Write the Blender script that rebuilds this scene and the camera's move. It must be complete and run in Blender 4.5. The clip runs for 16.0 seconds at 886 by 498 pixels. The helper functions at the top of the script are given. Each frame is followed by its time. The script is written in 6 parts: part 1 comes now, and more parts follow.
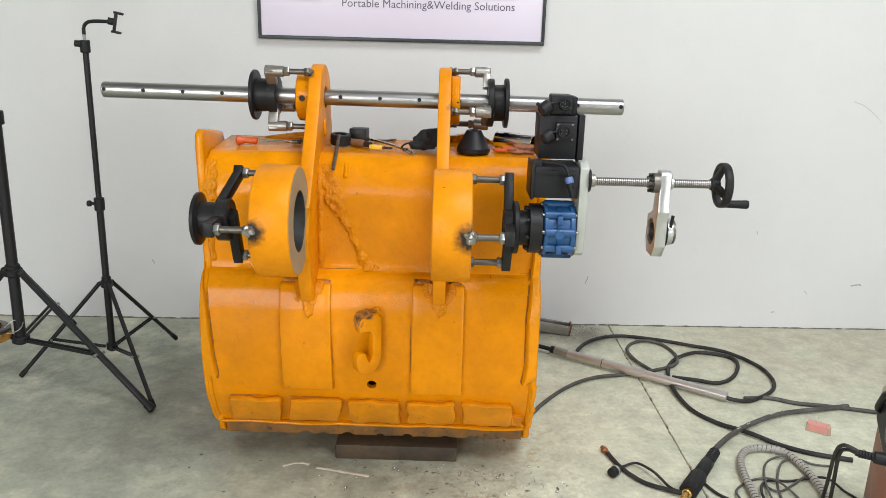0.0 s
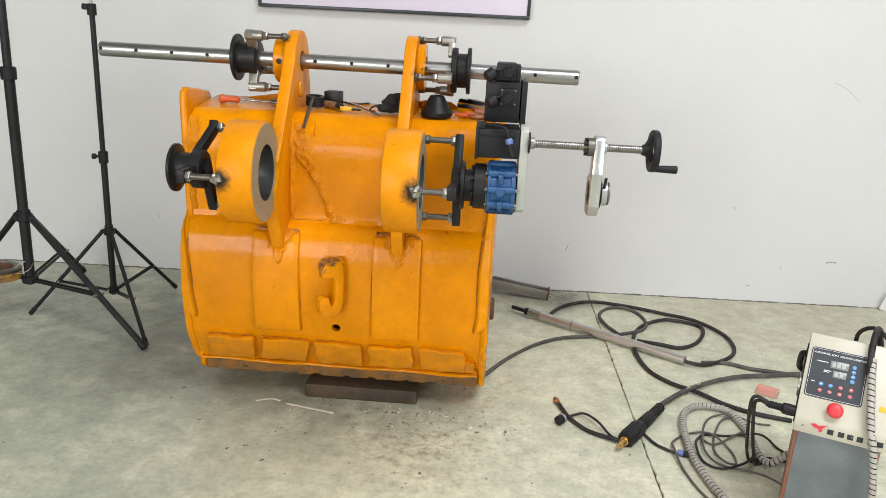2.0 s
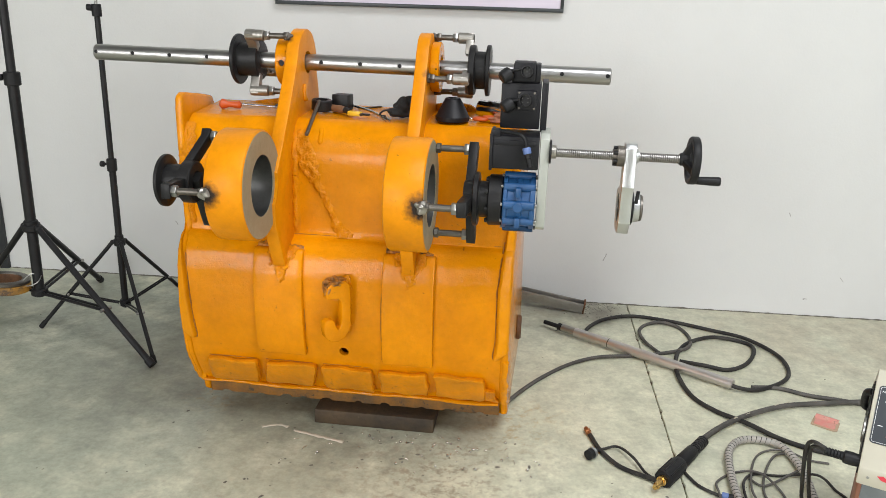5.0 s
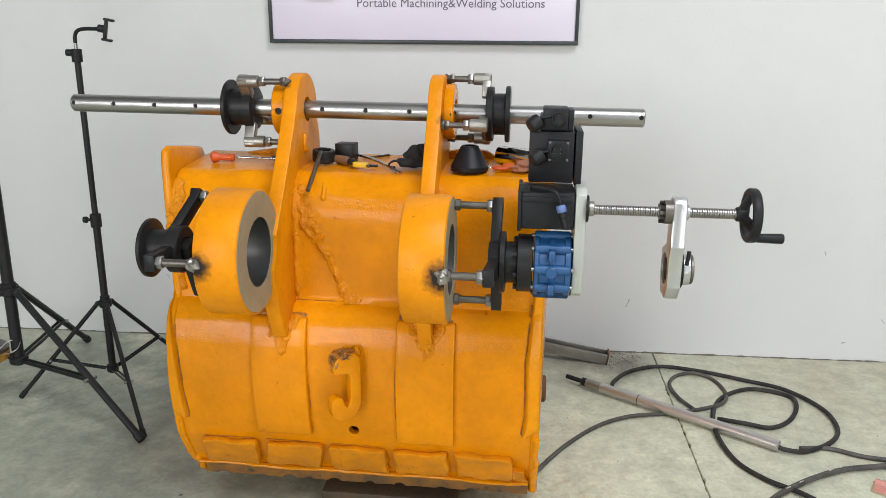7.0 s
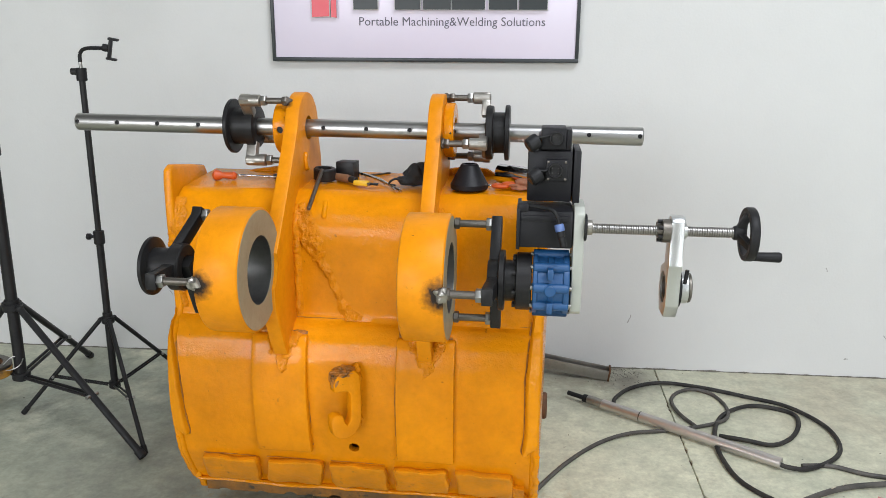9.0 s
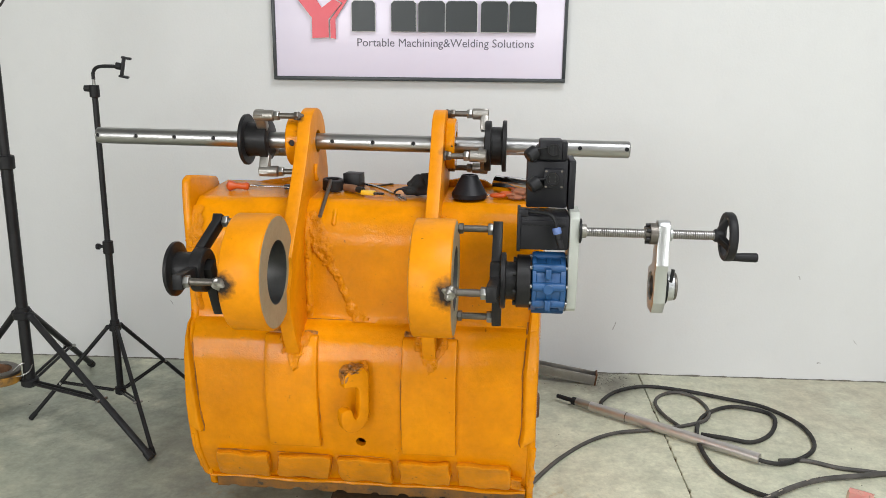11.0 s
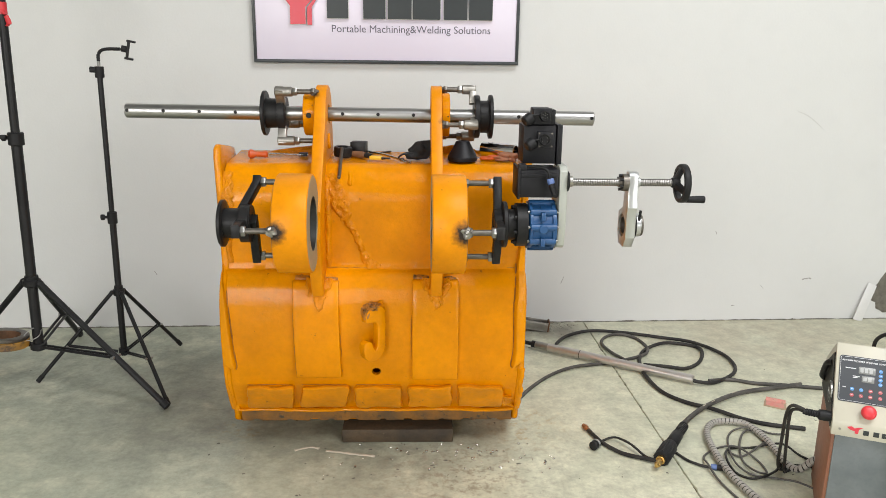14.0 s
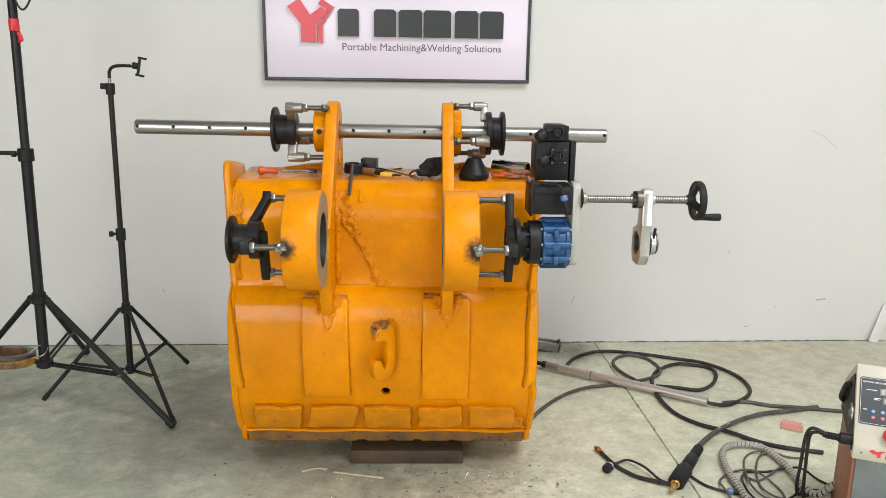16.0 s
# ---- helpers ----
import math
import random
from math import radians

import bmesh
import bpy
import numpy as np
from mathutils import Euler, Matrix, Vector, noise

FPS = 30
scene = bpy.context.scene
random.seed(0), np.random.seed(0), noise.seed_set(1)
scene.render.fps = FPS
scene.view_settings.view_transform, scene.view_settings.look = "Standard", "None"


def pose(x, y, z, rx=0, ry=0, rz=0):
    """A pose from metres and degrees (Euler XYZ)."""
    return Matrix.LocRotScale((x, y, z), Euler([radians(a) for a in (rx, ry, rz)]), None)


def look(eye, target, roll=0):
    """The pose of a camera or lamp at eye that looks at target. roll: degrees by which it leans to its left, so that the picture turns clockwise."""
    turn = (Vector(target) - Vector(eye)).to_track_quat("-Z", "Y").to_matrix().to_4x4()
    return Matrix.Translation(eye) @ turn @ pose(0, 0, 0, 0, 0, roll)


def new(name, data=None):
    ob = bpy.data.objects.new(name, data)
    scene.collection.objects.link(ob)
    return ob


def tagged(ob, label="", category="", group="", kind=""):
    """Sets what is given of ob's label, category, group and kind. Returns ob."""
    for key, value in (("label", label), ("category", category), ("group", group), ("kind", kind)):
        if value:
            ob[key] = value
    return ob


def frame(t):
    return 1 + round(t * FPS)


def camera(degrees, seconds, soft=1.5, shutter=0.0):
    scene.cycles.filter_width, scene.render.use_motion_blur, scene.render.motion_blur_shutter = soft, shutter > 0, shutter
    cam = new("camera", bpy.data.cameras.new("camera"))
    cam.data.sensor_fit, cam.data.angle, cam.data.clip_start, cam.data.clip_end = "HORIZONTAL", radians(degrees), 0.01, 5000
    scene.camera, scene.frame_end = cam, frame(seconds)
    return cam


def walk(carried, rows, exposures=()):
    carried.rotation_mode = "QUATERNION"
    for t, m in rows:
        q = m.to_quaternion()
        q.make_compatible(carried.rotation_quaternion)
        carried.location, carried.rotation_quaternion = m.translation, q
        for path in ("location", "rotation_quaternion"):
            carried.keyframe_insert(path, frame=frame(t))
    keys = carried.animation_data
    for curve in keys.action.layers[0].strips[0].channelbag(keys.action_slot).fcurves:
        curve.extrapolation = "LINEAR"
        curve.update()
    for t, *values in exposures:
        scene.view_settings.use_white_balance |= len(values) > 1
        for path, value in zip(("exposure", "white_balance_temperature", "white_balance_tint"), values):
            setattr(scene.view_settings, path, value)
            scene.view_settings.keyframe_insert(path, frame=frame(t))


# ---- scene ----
cam = camera(59.9, 16.0, soft=0.85)
METRES, EYE, TILT, LEAN, TURN = 1.9, 1.40, 0.0, 0.0, 0.3
ROWS = [
    (0.0, 0.0, 0.0, 0.0, 0.42, -15.91, -1.46),
    (0.5, 0.0128, -0.0307, -0.0007, 1.3, -16.33, -1.75),
    (1.0, 0.0454, -0.0987, -0.0058, 2.08, -16.79, -2.17),
    (1.5, 0.0851, -0.126, -0.0029, 2.76, -17.28, -2.5),
    (2.0, 0.1287, -0.1014, -0.0037, 3.42, -17.65, -2.72),
    (2.5, 0.1593, -0.08, -0.0055, 4.38, -17.91, -2.8),
    (3.0, 0.1828, -0.0669, -0.003, 5.58, -18.01, -2.73),
    (3.5, 0.1994, -0.0585, -0.0026, 6.68, -18.11, -2.57),
    (4.0, 0.202, -0.0454, -0.0043, 7.32, -18.33, -2.29),
    (6.5, 0.12, 0.1501, -0.0002, 6.06, -16.87, -0.71),
    (7.0, 0.1268, 0.1616, 0.0089, 6.35, -16.21, -0.37),
    (7.5, 0.131, 0.1629, 0.0127, 6.43, -15.98, -0.35),
    (8.0, 0.1327, 0.1614, 0.0153, 6.5, -15.79, -0.36),
    (8.5, 0.1332, 0.1603, 0.0156, 6.57, -15.53, -0.33),
    (9.0, 0.1328, 0.1586, 0.0157, 6.63, -15.18, -0.28),
    (11.5, 0.0951, -0.0004, 0.0126, 4.18, -13.61, -1.0),
    (12.0, 0.075, -0.092, 0.0089, 3.1, -13.66, -1.51),
    (12.5, 0.0188, -0.1416, 0.0112, 1.6, -14.0, -1.31),
    (13.0, -0.0451, -0.1651, 0.0047, -0.57, -14.72, -0.72),
    (13.5, -0.0573, -0.1598, 0.002, -1.71, -14.74, -0.77),
    (14.0, -0.0485, -0.1504, 0.0033, -2.27, -14.44, -0.7),
    (14.5, -0.0503, -0.1429, 0.0026, -2.46, -14.04, -0.7),
    (15.0, -0.0486, -0.1377, -0.0005, -2.32, -13.58, -0.69),
    (15.5, -0.0493, -0.1351, -0.0038, -2.01, -13.19, -0.74),
    (16.0, -0.0546, -0.1348, -0.006, -1.7, -12.91, -0.8),
]
walk(cam, [(t, pose(0, 0, EYE, TILT, LEAN, TURN) @ pose(METRES * x, METRES * y, METRES * z, 90 + pitch, roll, yaw)) for t, x, y, z, yaw, pitch, roll in ROWS],
     exposures=[(0.0, 0.27, 6330, 10), (2.0, 0.29, 6450, 10), (4.2, 0.28, 6440, 10), (6.4, 0.21, 6300, 10), (9.2, 0.21, 6150, 10), (11.4, 0.23, 6440, 10), (13.0, 0.25, 6580, 10), (16.0, 0.23, 6580, 10)])

# ---- light ----
world = bpy.data.worlds.new("world")
scene.world = world
world.use_nodes = True
wn = world.node_tree
sky = wn.nodes.new("ShaderNodeTexSky")
sky.sky_type, sky.sun_disc = "NISHITA", False
sky.sun_elevation, sky.sun_rotation = radians(40), radians(120)
wn.links.new(sky.outputs[0], wn.nodes["Background"].inputs[0])
wn.nodes["Background"].inputs[1].default_value = 0.1


def daylight(name, eye, target, sx, sy, watts, colour):
    lamp = bpy.data.lights.new(name, "AREA")
    lamp.shape, lamp.size, lamp.size_y, lamp.energy, lamp.color = "RECTANGLE", sx, sy, watts, colour
    ob = new(name, lamp)
    ob.matrix_world = look(eye, target)
    return ob


# daylight in the two windows behind the camera and in the roof light
daylight("daylight_south_east", (4.5, -4.85, 2.1), (0.3, 2.5, 0.7), 3.0, 3.0, 150, (1.0, 0.985, 0.965))
daylight("daylight_south_west", (-2.9, -4.85, 2.45), (-0.3, 2.5, 0.7), 3.4, 2.4, 235, (1.0, 0.985, 0.965))
daylight("daylight_roof", (1.9, -0.1, 4.78), (1.9, -0.1, 0), 2.6, 2.4, 212, (0.985, 0.99, 1.0))


# ---- materials ----
def make_mat(name, colour, rough=0.5, metal=0.0, second=None, scale=6.0, amount=0.5, bump=0.0, bump_scale=60.0,
             rough_var=0.1, coat=0.0, soot=(), stains=(), patches=(), bump2=0.0, pits=None, fine_amt=0.5, spots=None, spot_scale=9.0, spot_level=0.66, spec=0.5, mottle=0.0):
    m = bpy.data.materials.new(name)
    m.use_nodes = True
    nt = m.node_tree
    n, l = nt.nodes, nt.links
    b = n["Principled BSDF"]
    b.inputs["Roughness"].default_value, b.inputs["Metallic"].default_value = rough, metal
    b.inputs["Coat Weight"].default_value, b.inputs["Coat Roughness"].default_value = coat, 0.12
    b.inputs["Specular IOR Level"].default_value = spec
    tc = n.new("ShaderNodeTexCoord")
    co = tc.outputs["Object"]

    def noise_tex(sc, detail=5.0, ro=0.6):
        t = n.new("ShaderNodeTexNoise")
        t.inputs["Scale"].default_value, t.inputs["Detail"].default_value, t.inputs["Roughness"].default_value = sc, detail, ro
        l.new(co, t.inputs["Vector"])
        return t.outputs["Fac"]

    def ramp(src, a, c):
        r = n.new("ShaderNodeMapRange")
        r.inputs["From Min"].default_value, r.inputs["From Max"].default_value = a, c
        l.new(src, r.inputs["Value"])
        return r.outputs["Result"]

    def mix(fac, a, c):
        x = n.new("ShaderNodeMix")
        x.data_type = "RGBA"
        for s, v in ((x.inputs["A"], a), (x.inputs["B"], c)):
            if isinstance(v, tuple):
                s.default_value = (*v, 1)
            else:
                l.new(v, s)
        l.new(fac, x.inputs["Factor"])
        return x.outputs["Result"]

    second = second or tuple(v * 0.75 for v in colour)
    big, fine = noise_tex(scale), noise_tex(scale * 9)
    k = n.new("ShaderNodeMath")
    k.operation = "MULTIPLY"
    l.new(ramp(big, 0.38, 0.68), k.inputs[0])
    k.inputs[1].default_value = amount
    col = mix(k.outputs[0], colour, second)
    k2 = n.new("ShaderNodeMath")
    k2.operation = "MULTIPLY"
    l.new(ramp(fine, 0.5, 0.75), k2.inputs[0])
    k2.inputs[1].default_value = amount * fine_amt
    col = mix(k2.outputs[0], col, second)
    if spots:
        col = mix(ramp(noise_tex(spot_scale, 7.0, 0.7), spot_level, spot_level + 0.06), col, spots)
    if pits:
        col = mix(ramp(noise_tex(85, 2.0, 0.5), 0.775, 0.80), col, pits)
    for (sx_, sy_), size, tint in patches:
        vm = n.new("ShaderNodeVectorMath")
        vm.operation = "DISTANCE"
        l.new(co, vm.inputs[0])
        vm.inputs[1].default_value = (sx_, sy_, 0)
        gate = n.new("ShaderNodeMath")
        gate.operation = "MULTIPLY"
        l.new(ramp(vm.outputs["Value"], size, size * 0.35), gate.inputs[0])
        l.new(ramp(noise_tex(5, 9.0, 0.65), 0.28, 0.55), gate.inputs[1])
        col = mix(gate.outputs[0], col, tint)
    for (sx_, sy_), size, tint in stains:
        vm = n.new("ShaderNodeVectorMath")
        vm.operation = "DISTANCE"
        l.new(co, vm.inputs[0])
        vm.inputs[1].default_value = (sx_, sy_, 0)
        near = ramp(vm.outputs["Value"], size, size * 0.2)
        gate = n.new("ShaderNodeMath")
        gate.operation = "MULTIPLY"
        l.new(near, gate.inputs[0])
        l.new(ramp(noise_tex(24, 8.0, 0.72), 0.50, 0.78), gate.inputs[1])
        col = mix(gate.outputs[0], col, tint)
    for sc, share in ((13.0, 1.0), (58.0, 0.6)) if mottle else ():
        grey = n.new("ShaderNodeMapRange")
        grey.inputs["From Min"].default_value, grey.inputs["From Max"].default_value = 0.34, 0.62
        grey.inputs["To Min"].default_value, grey.inputs["To Max"].default_value = 1 - mottle * share, 1 + 0.8 * mottle * share
        l.new(noise_tex(sc, 8.0, 0.68), grey.inputs["Value"])
        mul = n.new("ShaderNodeMix")
        mul.data_type, mul.blend_type = "RGBA", "MULTIPLY"
        mul.inputs["Factor"].default_value = 1.0
        l.new(col, mul.inputs["A"])
        l.new(grey.outputs["Result"], mul.inputs["B"])
        col = mul.outputs["Result"]
    for (sx_, sy_, sz_), size in soot:
        vm = n.new("ShaderNodeVectorMath")
        vm.operation = "DISTANCE"
        l.new(co, vm.inputs[0])
        vm.inputs[1].default_value = (sx_, sy_, sz_)
        ad = n.new("ShaderNodeMath")
        ad.operation, ad.inputs[1].default_value = "MULTIPLY_ADD", size * 0.9
        l.new(noise_tex(70), ad.inputs[0])
        l.new(vm.outputs["Value"], ad.inputs[2])
        mr = ramp(ad.outputs[0], size * 1.6, size * 0.95)
        col = mix(mr, col, (0.022, 0.016, 0.012))
    l.new(col, b.inputs["Base Color"])
    r = n.new("ShaderNodeMapRange")
    r.inputs["To Min"].default_value, r.inputs["To Max"].default_value = max(0.03, rough - rough_var), min(1, rough + rough_var)
    l.new(fine, r.inputs["Value"])
    l.new(r.outputs["Result"], b.inputs["Roughness"])
    if bump:
        bp = n.new("ShaderNodeBump")
        bp.inputs["Strength"].default_value, bp.inputs["Distance"].default_value = 1.0, bump
        l.new(noise_tex(bump_scale, 4.0), bp.inputs["Height"])
        last = bp
        if bump2:
            last = n.new("ShaderNodeBump")
            last.inputs["Strength"].default_value, last.inputs["Distance"].default_value = 1.0, bump2
            l.new(noise_tex(bump_scale * 5, 2.0), last.inputs["Height"])
            l.new(bp.outputs["Normal"], last.inputs["Normal"])
        l.new(last.outputs["Normal"], b.inputs["Normal"])
    return m


OR_ARGS = dict(rough=0.14, second=(0.54, 0.180, 0.0003), scale=5, amount=0.65, mottle=0.06, bump=0.0018, bump_scale=46, bump2=0.0006, rough_var=0.08, coat=0.0,
               spots=(0.16, 0.055, 0.008), spot_scale=34, spot_level=0.662, pits=(0.05, 0.02, 0.006), spec=0.20)
ORANGE = make_mat("orange_paint", (0.715, 0.256, 0.0003), **OR_ARGS)
# burnt round the studs' welds; places are from the bucket's base
ORANGE_BURNT = make_mat("orange_paint_burnt", (0.715, 0.256, 0.0003), soot=(((-0.265, -0.628, 0.845), 0.036), ((0.285, -0.628, 0.843), 0.041), ((0.232, -0.155, 1.118), 0.028), ((-0.205, -0.13, 1.215), 0.020)), **dict(OR_ARGS, bump=0.0007, bump2=0.0003, rough=0.42, spec=0.2))
ORANGE_WELD = make_mat("orange_weld_smooth", (0.73, 0.27, 0.0006), 0.24, 0, (0.56, 0.19, 0.001), 9, 0.6, 0.0025, 45, 0.1, 0.0, bump2=0.0006, spec=0.22)
ORANGE_ROUGH = make_mat("orange_weld_paint", (0.70, 0.245, 0.0005), 0.2, 0, (0.50, 0.155, 0.002), 16, 0.6, 0.007, 70, 0.12, 0.0, bump2=0.0015, pits=(0.04, 0.02, 0.008), spec=0.26,
                        spots=(0.17, 0.08, 0.03), spot_scale=38, spot_level=0.69)
ORANGE_WORN = make_mat("worn_orange_paint", (0.70, 0.245, 0.001), 0.32, 0, (0.44, 0.165, 0.006), 9, 0.9, 0.002, 40, 0.12, spots=(0.15, 0.065, 0.015), spot_scale=22, spot_level=0.64, bump2=0.0006, spec=0.22)
# darker, browner orange for the strip below the heel's lip
ORANGE_DARK = make_mat("dark_brown_orange_paint", (0.24, 0.10, 0.010), 0.55, 0, (0.09, 0.052, 0.02), 14, 0.9, 0.003, 60, 0.12, spots=(0.05, 0.035, 0.02), spot_scale=30, spot_level=0.56)
BURNT = make_mat("burnt_paint_weld", (0.50, 0.18, 0.01), 0.45, 0.1, (0.10, 0.055, 0.025), 55, 1.0, 0.004, 80, 0.15, spots=(0.03, 0.022, 0.016), spot_scale=75, spot_level=0.56)
SEAM = make_mat("dirty_seam", (0.20, 0.075, 0.010), 0.8, 0, (0.46, 0.16, 0.004), 30, 0.9)
STEEL = make_mat("bright_steel", (0.60, 0.59, 0.57), 0.26, 1, (0.45, 0.44, 0.42), 8, 0.4, 0.0002, 220, 0.08)
CHROME = make_mat("chrome_tube", (0.75, 0.75, 0.75), 0.08, 1, (0.65, 0.65, 0.65), 8, 0.3, 0, 60, 0.04)
BORE = make_mat("machined_face", (0.31, 0.31, 0.235), 0.45, 0.3, (0.23, 0.225, 0.15), 10, 0.6, 0.0003, 160, 0.1)
SCREW = make_mat("rolled_screw_steel", (0.30, 0.29, 0.275), 0.38, 1, (0.2, 0.19, 0.18), 20, 0.5)
BORE_IN = make_mat("dark_bore_steel", (0.12, 0.12, 0.115), 0.42, 0.85, (0.06, 0.06, 0.058), 12, 0.5)
BLACK = make_mat("black_oxide", (0.010, 0.010, 0.011), 0.42, 0.0, (0.022, 0.021, 0.020), 12, 0.6, 0.0003, 150, 0.12, spec=0.22)
BLACK_PAINT = make_mat("black_motor_paint", (0.009, 0.009, 0.011), 0.45, 0, (0.016, 0.016, 0.018), 20, 0.6, 0.0003, 300, 0.1, spec=0.22)
PLASTIC = make_mat("black_plastic", (0.011, 0.011, 0.012), 0.5, 0, (0.02, 0.02, 0.02), 12, 0.5, 0.0003, 200, 0.1, spec=0.22)
STAND = make_mat("black_stand_paint", (0.012, 0.012, 0.013), 0.38, 0, (0.03, 0.03, 0.03), 8, 0.5, 0, 60, 0.1, spec=0.22)
NICKEL = make_mat("cast_nickel", (0.36, 0.345, 0.315), 0.42, 0.9, (0.25, 0.235, 0.21), 20, 0.6, 0.0006, 140, 0.12)
BOLT = make_mat("dark_bolt_steel", (0.17, 0.155, 0.135), 0.42, 0.85, (0.08, 0.07, 0.06), 25, 0.6, 0.0003, 300, 0.12)
ZINC = make_mat("zinc_nut", (0.32, 0.32, 0.305), 0.35, 0.9, (0.28, 0.27, 0.25), 30, 0.5, 0, 60, 0.1)
SOOT = make_mat("burnt_weld", (0.05, 0.035, 0.025), 0.6, 0.4, (0.22, 0.20, 0.18), 60, 0.8, 0.002, 120, 0.15)
ALU = make_mat("milled_aluminium", (0.50, 0.51, 0.51), 0.33, 0.9, (0.44, 0.45, 0.45), 10, 0.4, 0.0002, 250, 0.08)
BARREL = make_mat("brushed_barrel", (0.56, 0.53, 0.51), 0.36, 0.9, (0.44, 0.41, 0.39), 10, 0.5, 0.0003, 160, 0.1)
PLATE = make_mat("grey_plate_paint", (0.37, 0.385, 0.345), 0.45, 0.1, (0.33, 0.34, 0.305), 9, 0.5, 0, 60, 0.08)
BLUE = make_mat("blue_gearbox_paint", (0.013, 0.072, 0.195), 0.42, 0, (0.009, 0.052, 0.15), 18, 0.6, 0.0005, 120, 0.1, 0.1)
BLUE_CAP = make_mat("blue_plug", (0.10, 0.16, 0.36), 0.45)
BARSTEEL = make_mat("ground_bar_steel", (0.38, 0.375, 0.37), 0.34, 1, (0.34, 0.335, 0.325), 5, 0.4, 0, 60, 0.05)
WALL = make_mat("white_wall_paint", (0.605, 0.61, 0.60), 0.6, 0, (0.565, 0.57, 0.56), 1.1, 0.6, 0.0006, 90, 0.08,
                spots=(0.535, 0.525, 0.505), spot_scale=5.5, spot_level=0.745)
CEIL = make_mat("dull_grey_roof", (0.27, 0.275, 0.27), 0.8, 0, (0.22, 0.22, 0.215), 1.0, 0.5)
BLOCKWORK = make_mat("grey_blockwork", (0.31, 0.305, 0.285), 0.85, 0, (0.24, 0.235, 0.22), 2.0, 0.6, 0.003, 40)
# patches at (-0.98, 2.5) and (-0.22, 2.38) paint the bucket's shade into the floor
FLOOR = make_mat("green_grey_floor", (0.570, 0.566, 0.432), 0.42, 0, (0.43, 0.448, 0.338), 6.0, 0.75, 0.0008, 55, 0.12,
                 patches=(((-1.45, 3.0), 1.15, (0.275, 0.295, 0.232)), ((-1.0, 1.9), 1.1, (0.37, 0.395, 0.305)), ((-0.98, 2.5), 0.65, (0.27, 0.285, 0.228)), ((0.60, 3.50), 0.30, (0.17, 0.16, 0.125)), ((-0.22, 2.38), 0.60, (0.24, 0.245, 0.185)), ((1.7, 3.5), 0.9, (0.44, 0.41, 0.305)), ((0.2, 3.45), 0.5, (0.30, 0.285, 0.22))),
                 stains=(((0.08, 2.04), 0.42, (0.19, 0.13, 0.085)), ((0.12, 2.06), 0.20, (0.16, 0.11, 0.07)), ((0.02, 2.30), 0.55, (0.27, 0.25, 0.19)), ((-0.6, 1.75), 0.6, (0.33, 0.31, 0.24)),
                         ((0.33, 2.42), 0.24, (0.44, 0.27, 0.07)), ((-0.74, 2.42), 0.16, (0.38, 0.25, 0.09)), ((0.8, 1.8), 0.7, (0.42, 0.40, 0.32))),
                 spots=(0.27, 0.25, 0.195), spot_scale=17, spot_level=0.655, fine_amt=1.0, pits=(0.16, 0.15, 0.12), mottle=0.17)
JOINT = make_mat("joint_dirt", (0.055, 0.04, 0.025), 0.9, 0, (0.16, 0.10, 0.05), 60, 0.7, 0.003, 90)
DUST = make_mat("grey_dust", (0.16, 0.15, 0.125), 0.9, 0, (0.09, 0.08, 0.065), 40, 0.7, 0.003, 90)
SCUFF = make_mat("faint_scuff", (0.33, 0.325, 0.31), 0.8)
SMEAR = make_mat("pale_smear", (0.50, 0.45, 0.36), 0.7, 0, (0.40, 0.36, 0.28), 40, 0.6)
WOOD = make_mat("dark_timber", (0.075, 0.048, 0.024), 0.7, 0, (0.03, 0.022, 0.014), 9, 0.95, 0.004, 30, spots=(0.15, 0.11, 0.06), spot_scale=28, spot_level=0.66)
RUST = make_mat("rusty_steel", (0.16, 0.075, 0.035), 0.7, 0.3, (0.06, 0.035, 0.02), 22, 0.8, 0.002, 60)
RUBBER = make_mat("black_rubber_cable", (0.018, 0.017, 0.017), 0.55, 0, (0.055, 0.052, 0.047), 16, 0.7, 0.0006, 150, spec=0.22)
RUBBER_GREY = make_mat("dusty_rubber_cable", (0.045, 0.042, 0.037), 0.6, 0, (0.11, 0.10, 0.09), 16, 0.7, 0.0006, 150)
THIN = make_mat("thin_grey_wire", (0.10, 0.095, 0.085), 0.5, 0, (0.055, 0.05, 0.045), 16, 0.7)
CONDUIT = make_mat("grey_spiral_conduit", (0.42, 0.40, 0.365), 0.45, 0, (0.29, 0.275, 0.245), 18, 0.6, 0.0005, 120)
BRASS = make_mat("brass", (0.62, 0.40, 0.14), 0.28, 1, (0.45, 0.28, 0.09), 30, 0.5)
COPPER = make_mat("copper", (0.50, 0.22, 0.10), 0.35, 1, (0.35, 0.16, 0.07), 30, 0.5)
CREAM = make_mat("cream_enamel", (0.51, 0.485, 0.395), 0.4, 0, (0.46, 0.44, 0.355), 7, 0.5, 0.0002, 250, 0.06)
BOXGREY = make_mat("blue_grey_steel", (0.165, 0.185, 0.19), 0.4, 0.1, (0.105, 0.122, 0.13), 9, 0.8, 0.0002, 250, 0.08)
BROWN = make_mat("red_brown_steel", (0.33, 0.135, 0.075), 0.5, 0, (0.24, 0.10, 0.06), 6, 0.6)
PANEL = make_mat("black_overlay", (0.022, 0.027, 0.034), 0.4, 0, (0.03, 0.035, 0.04), 6, 0.4)
LCD = make_mat("grey_display", (0.24, 0.245, 0.235), 0.25, 0, (0.19, 0.195, 0.19), 60, 0.5)
LCD_DIGIT = make_mat("pale_digit", (0.40, 0.41, 0.40), 0.3)
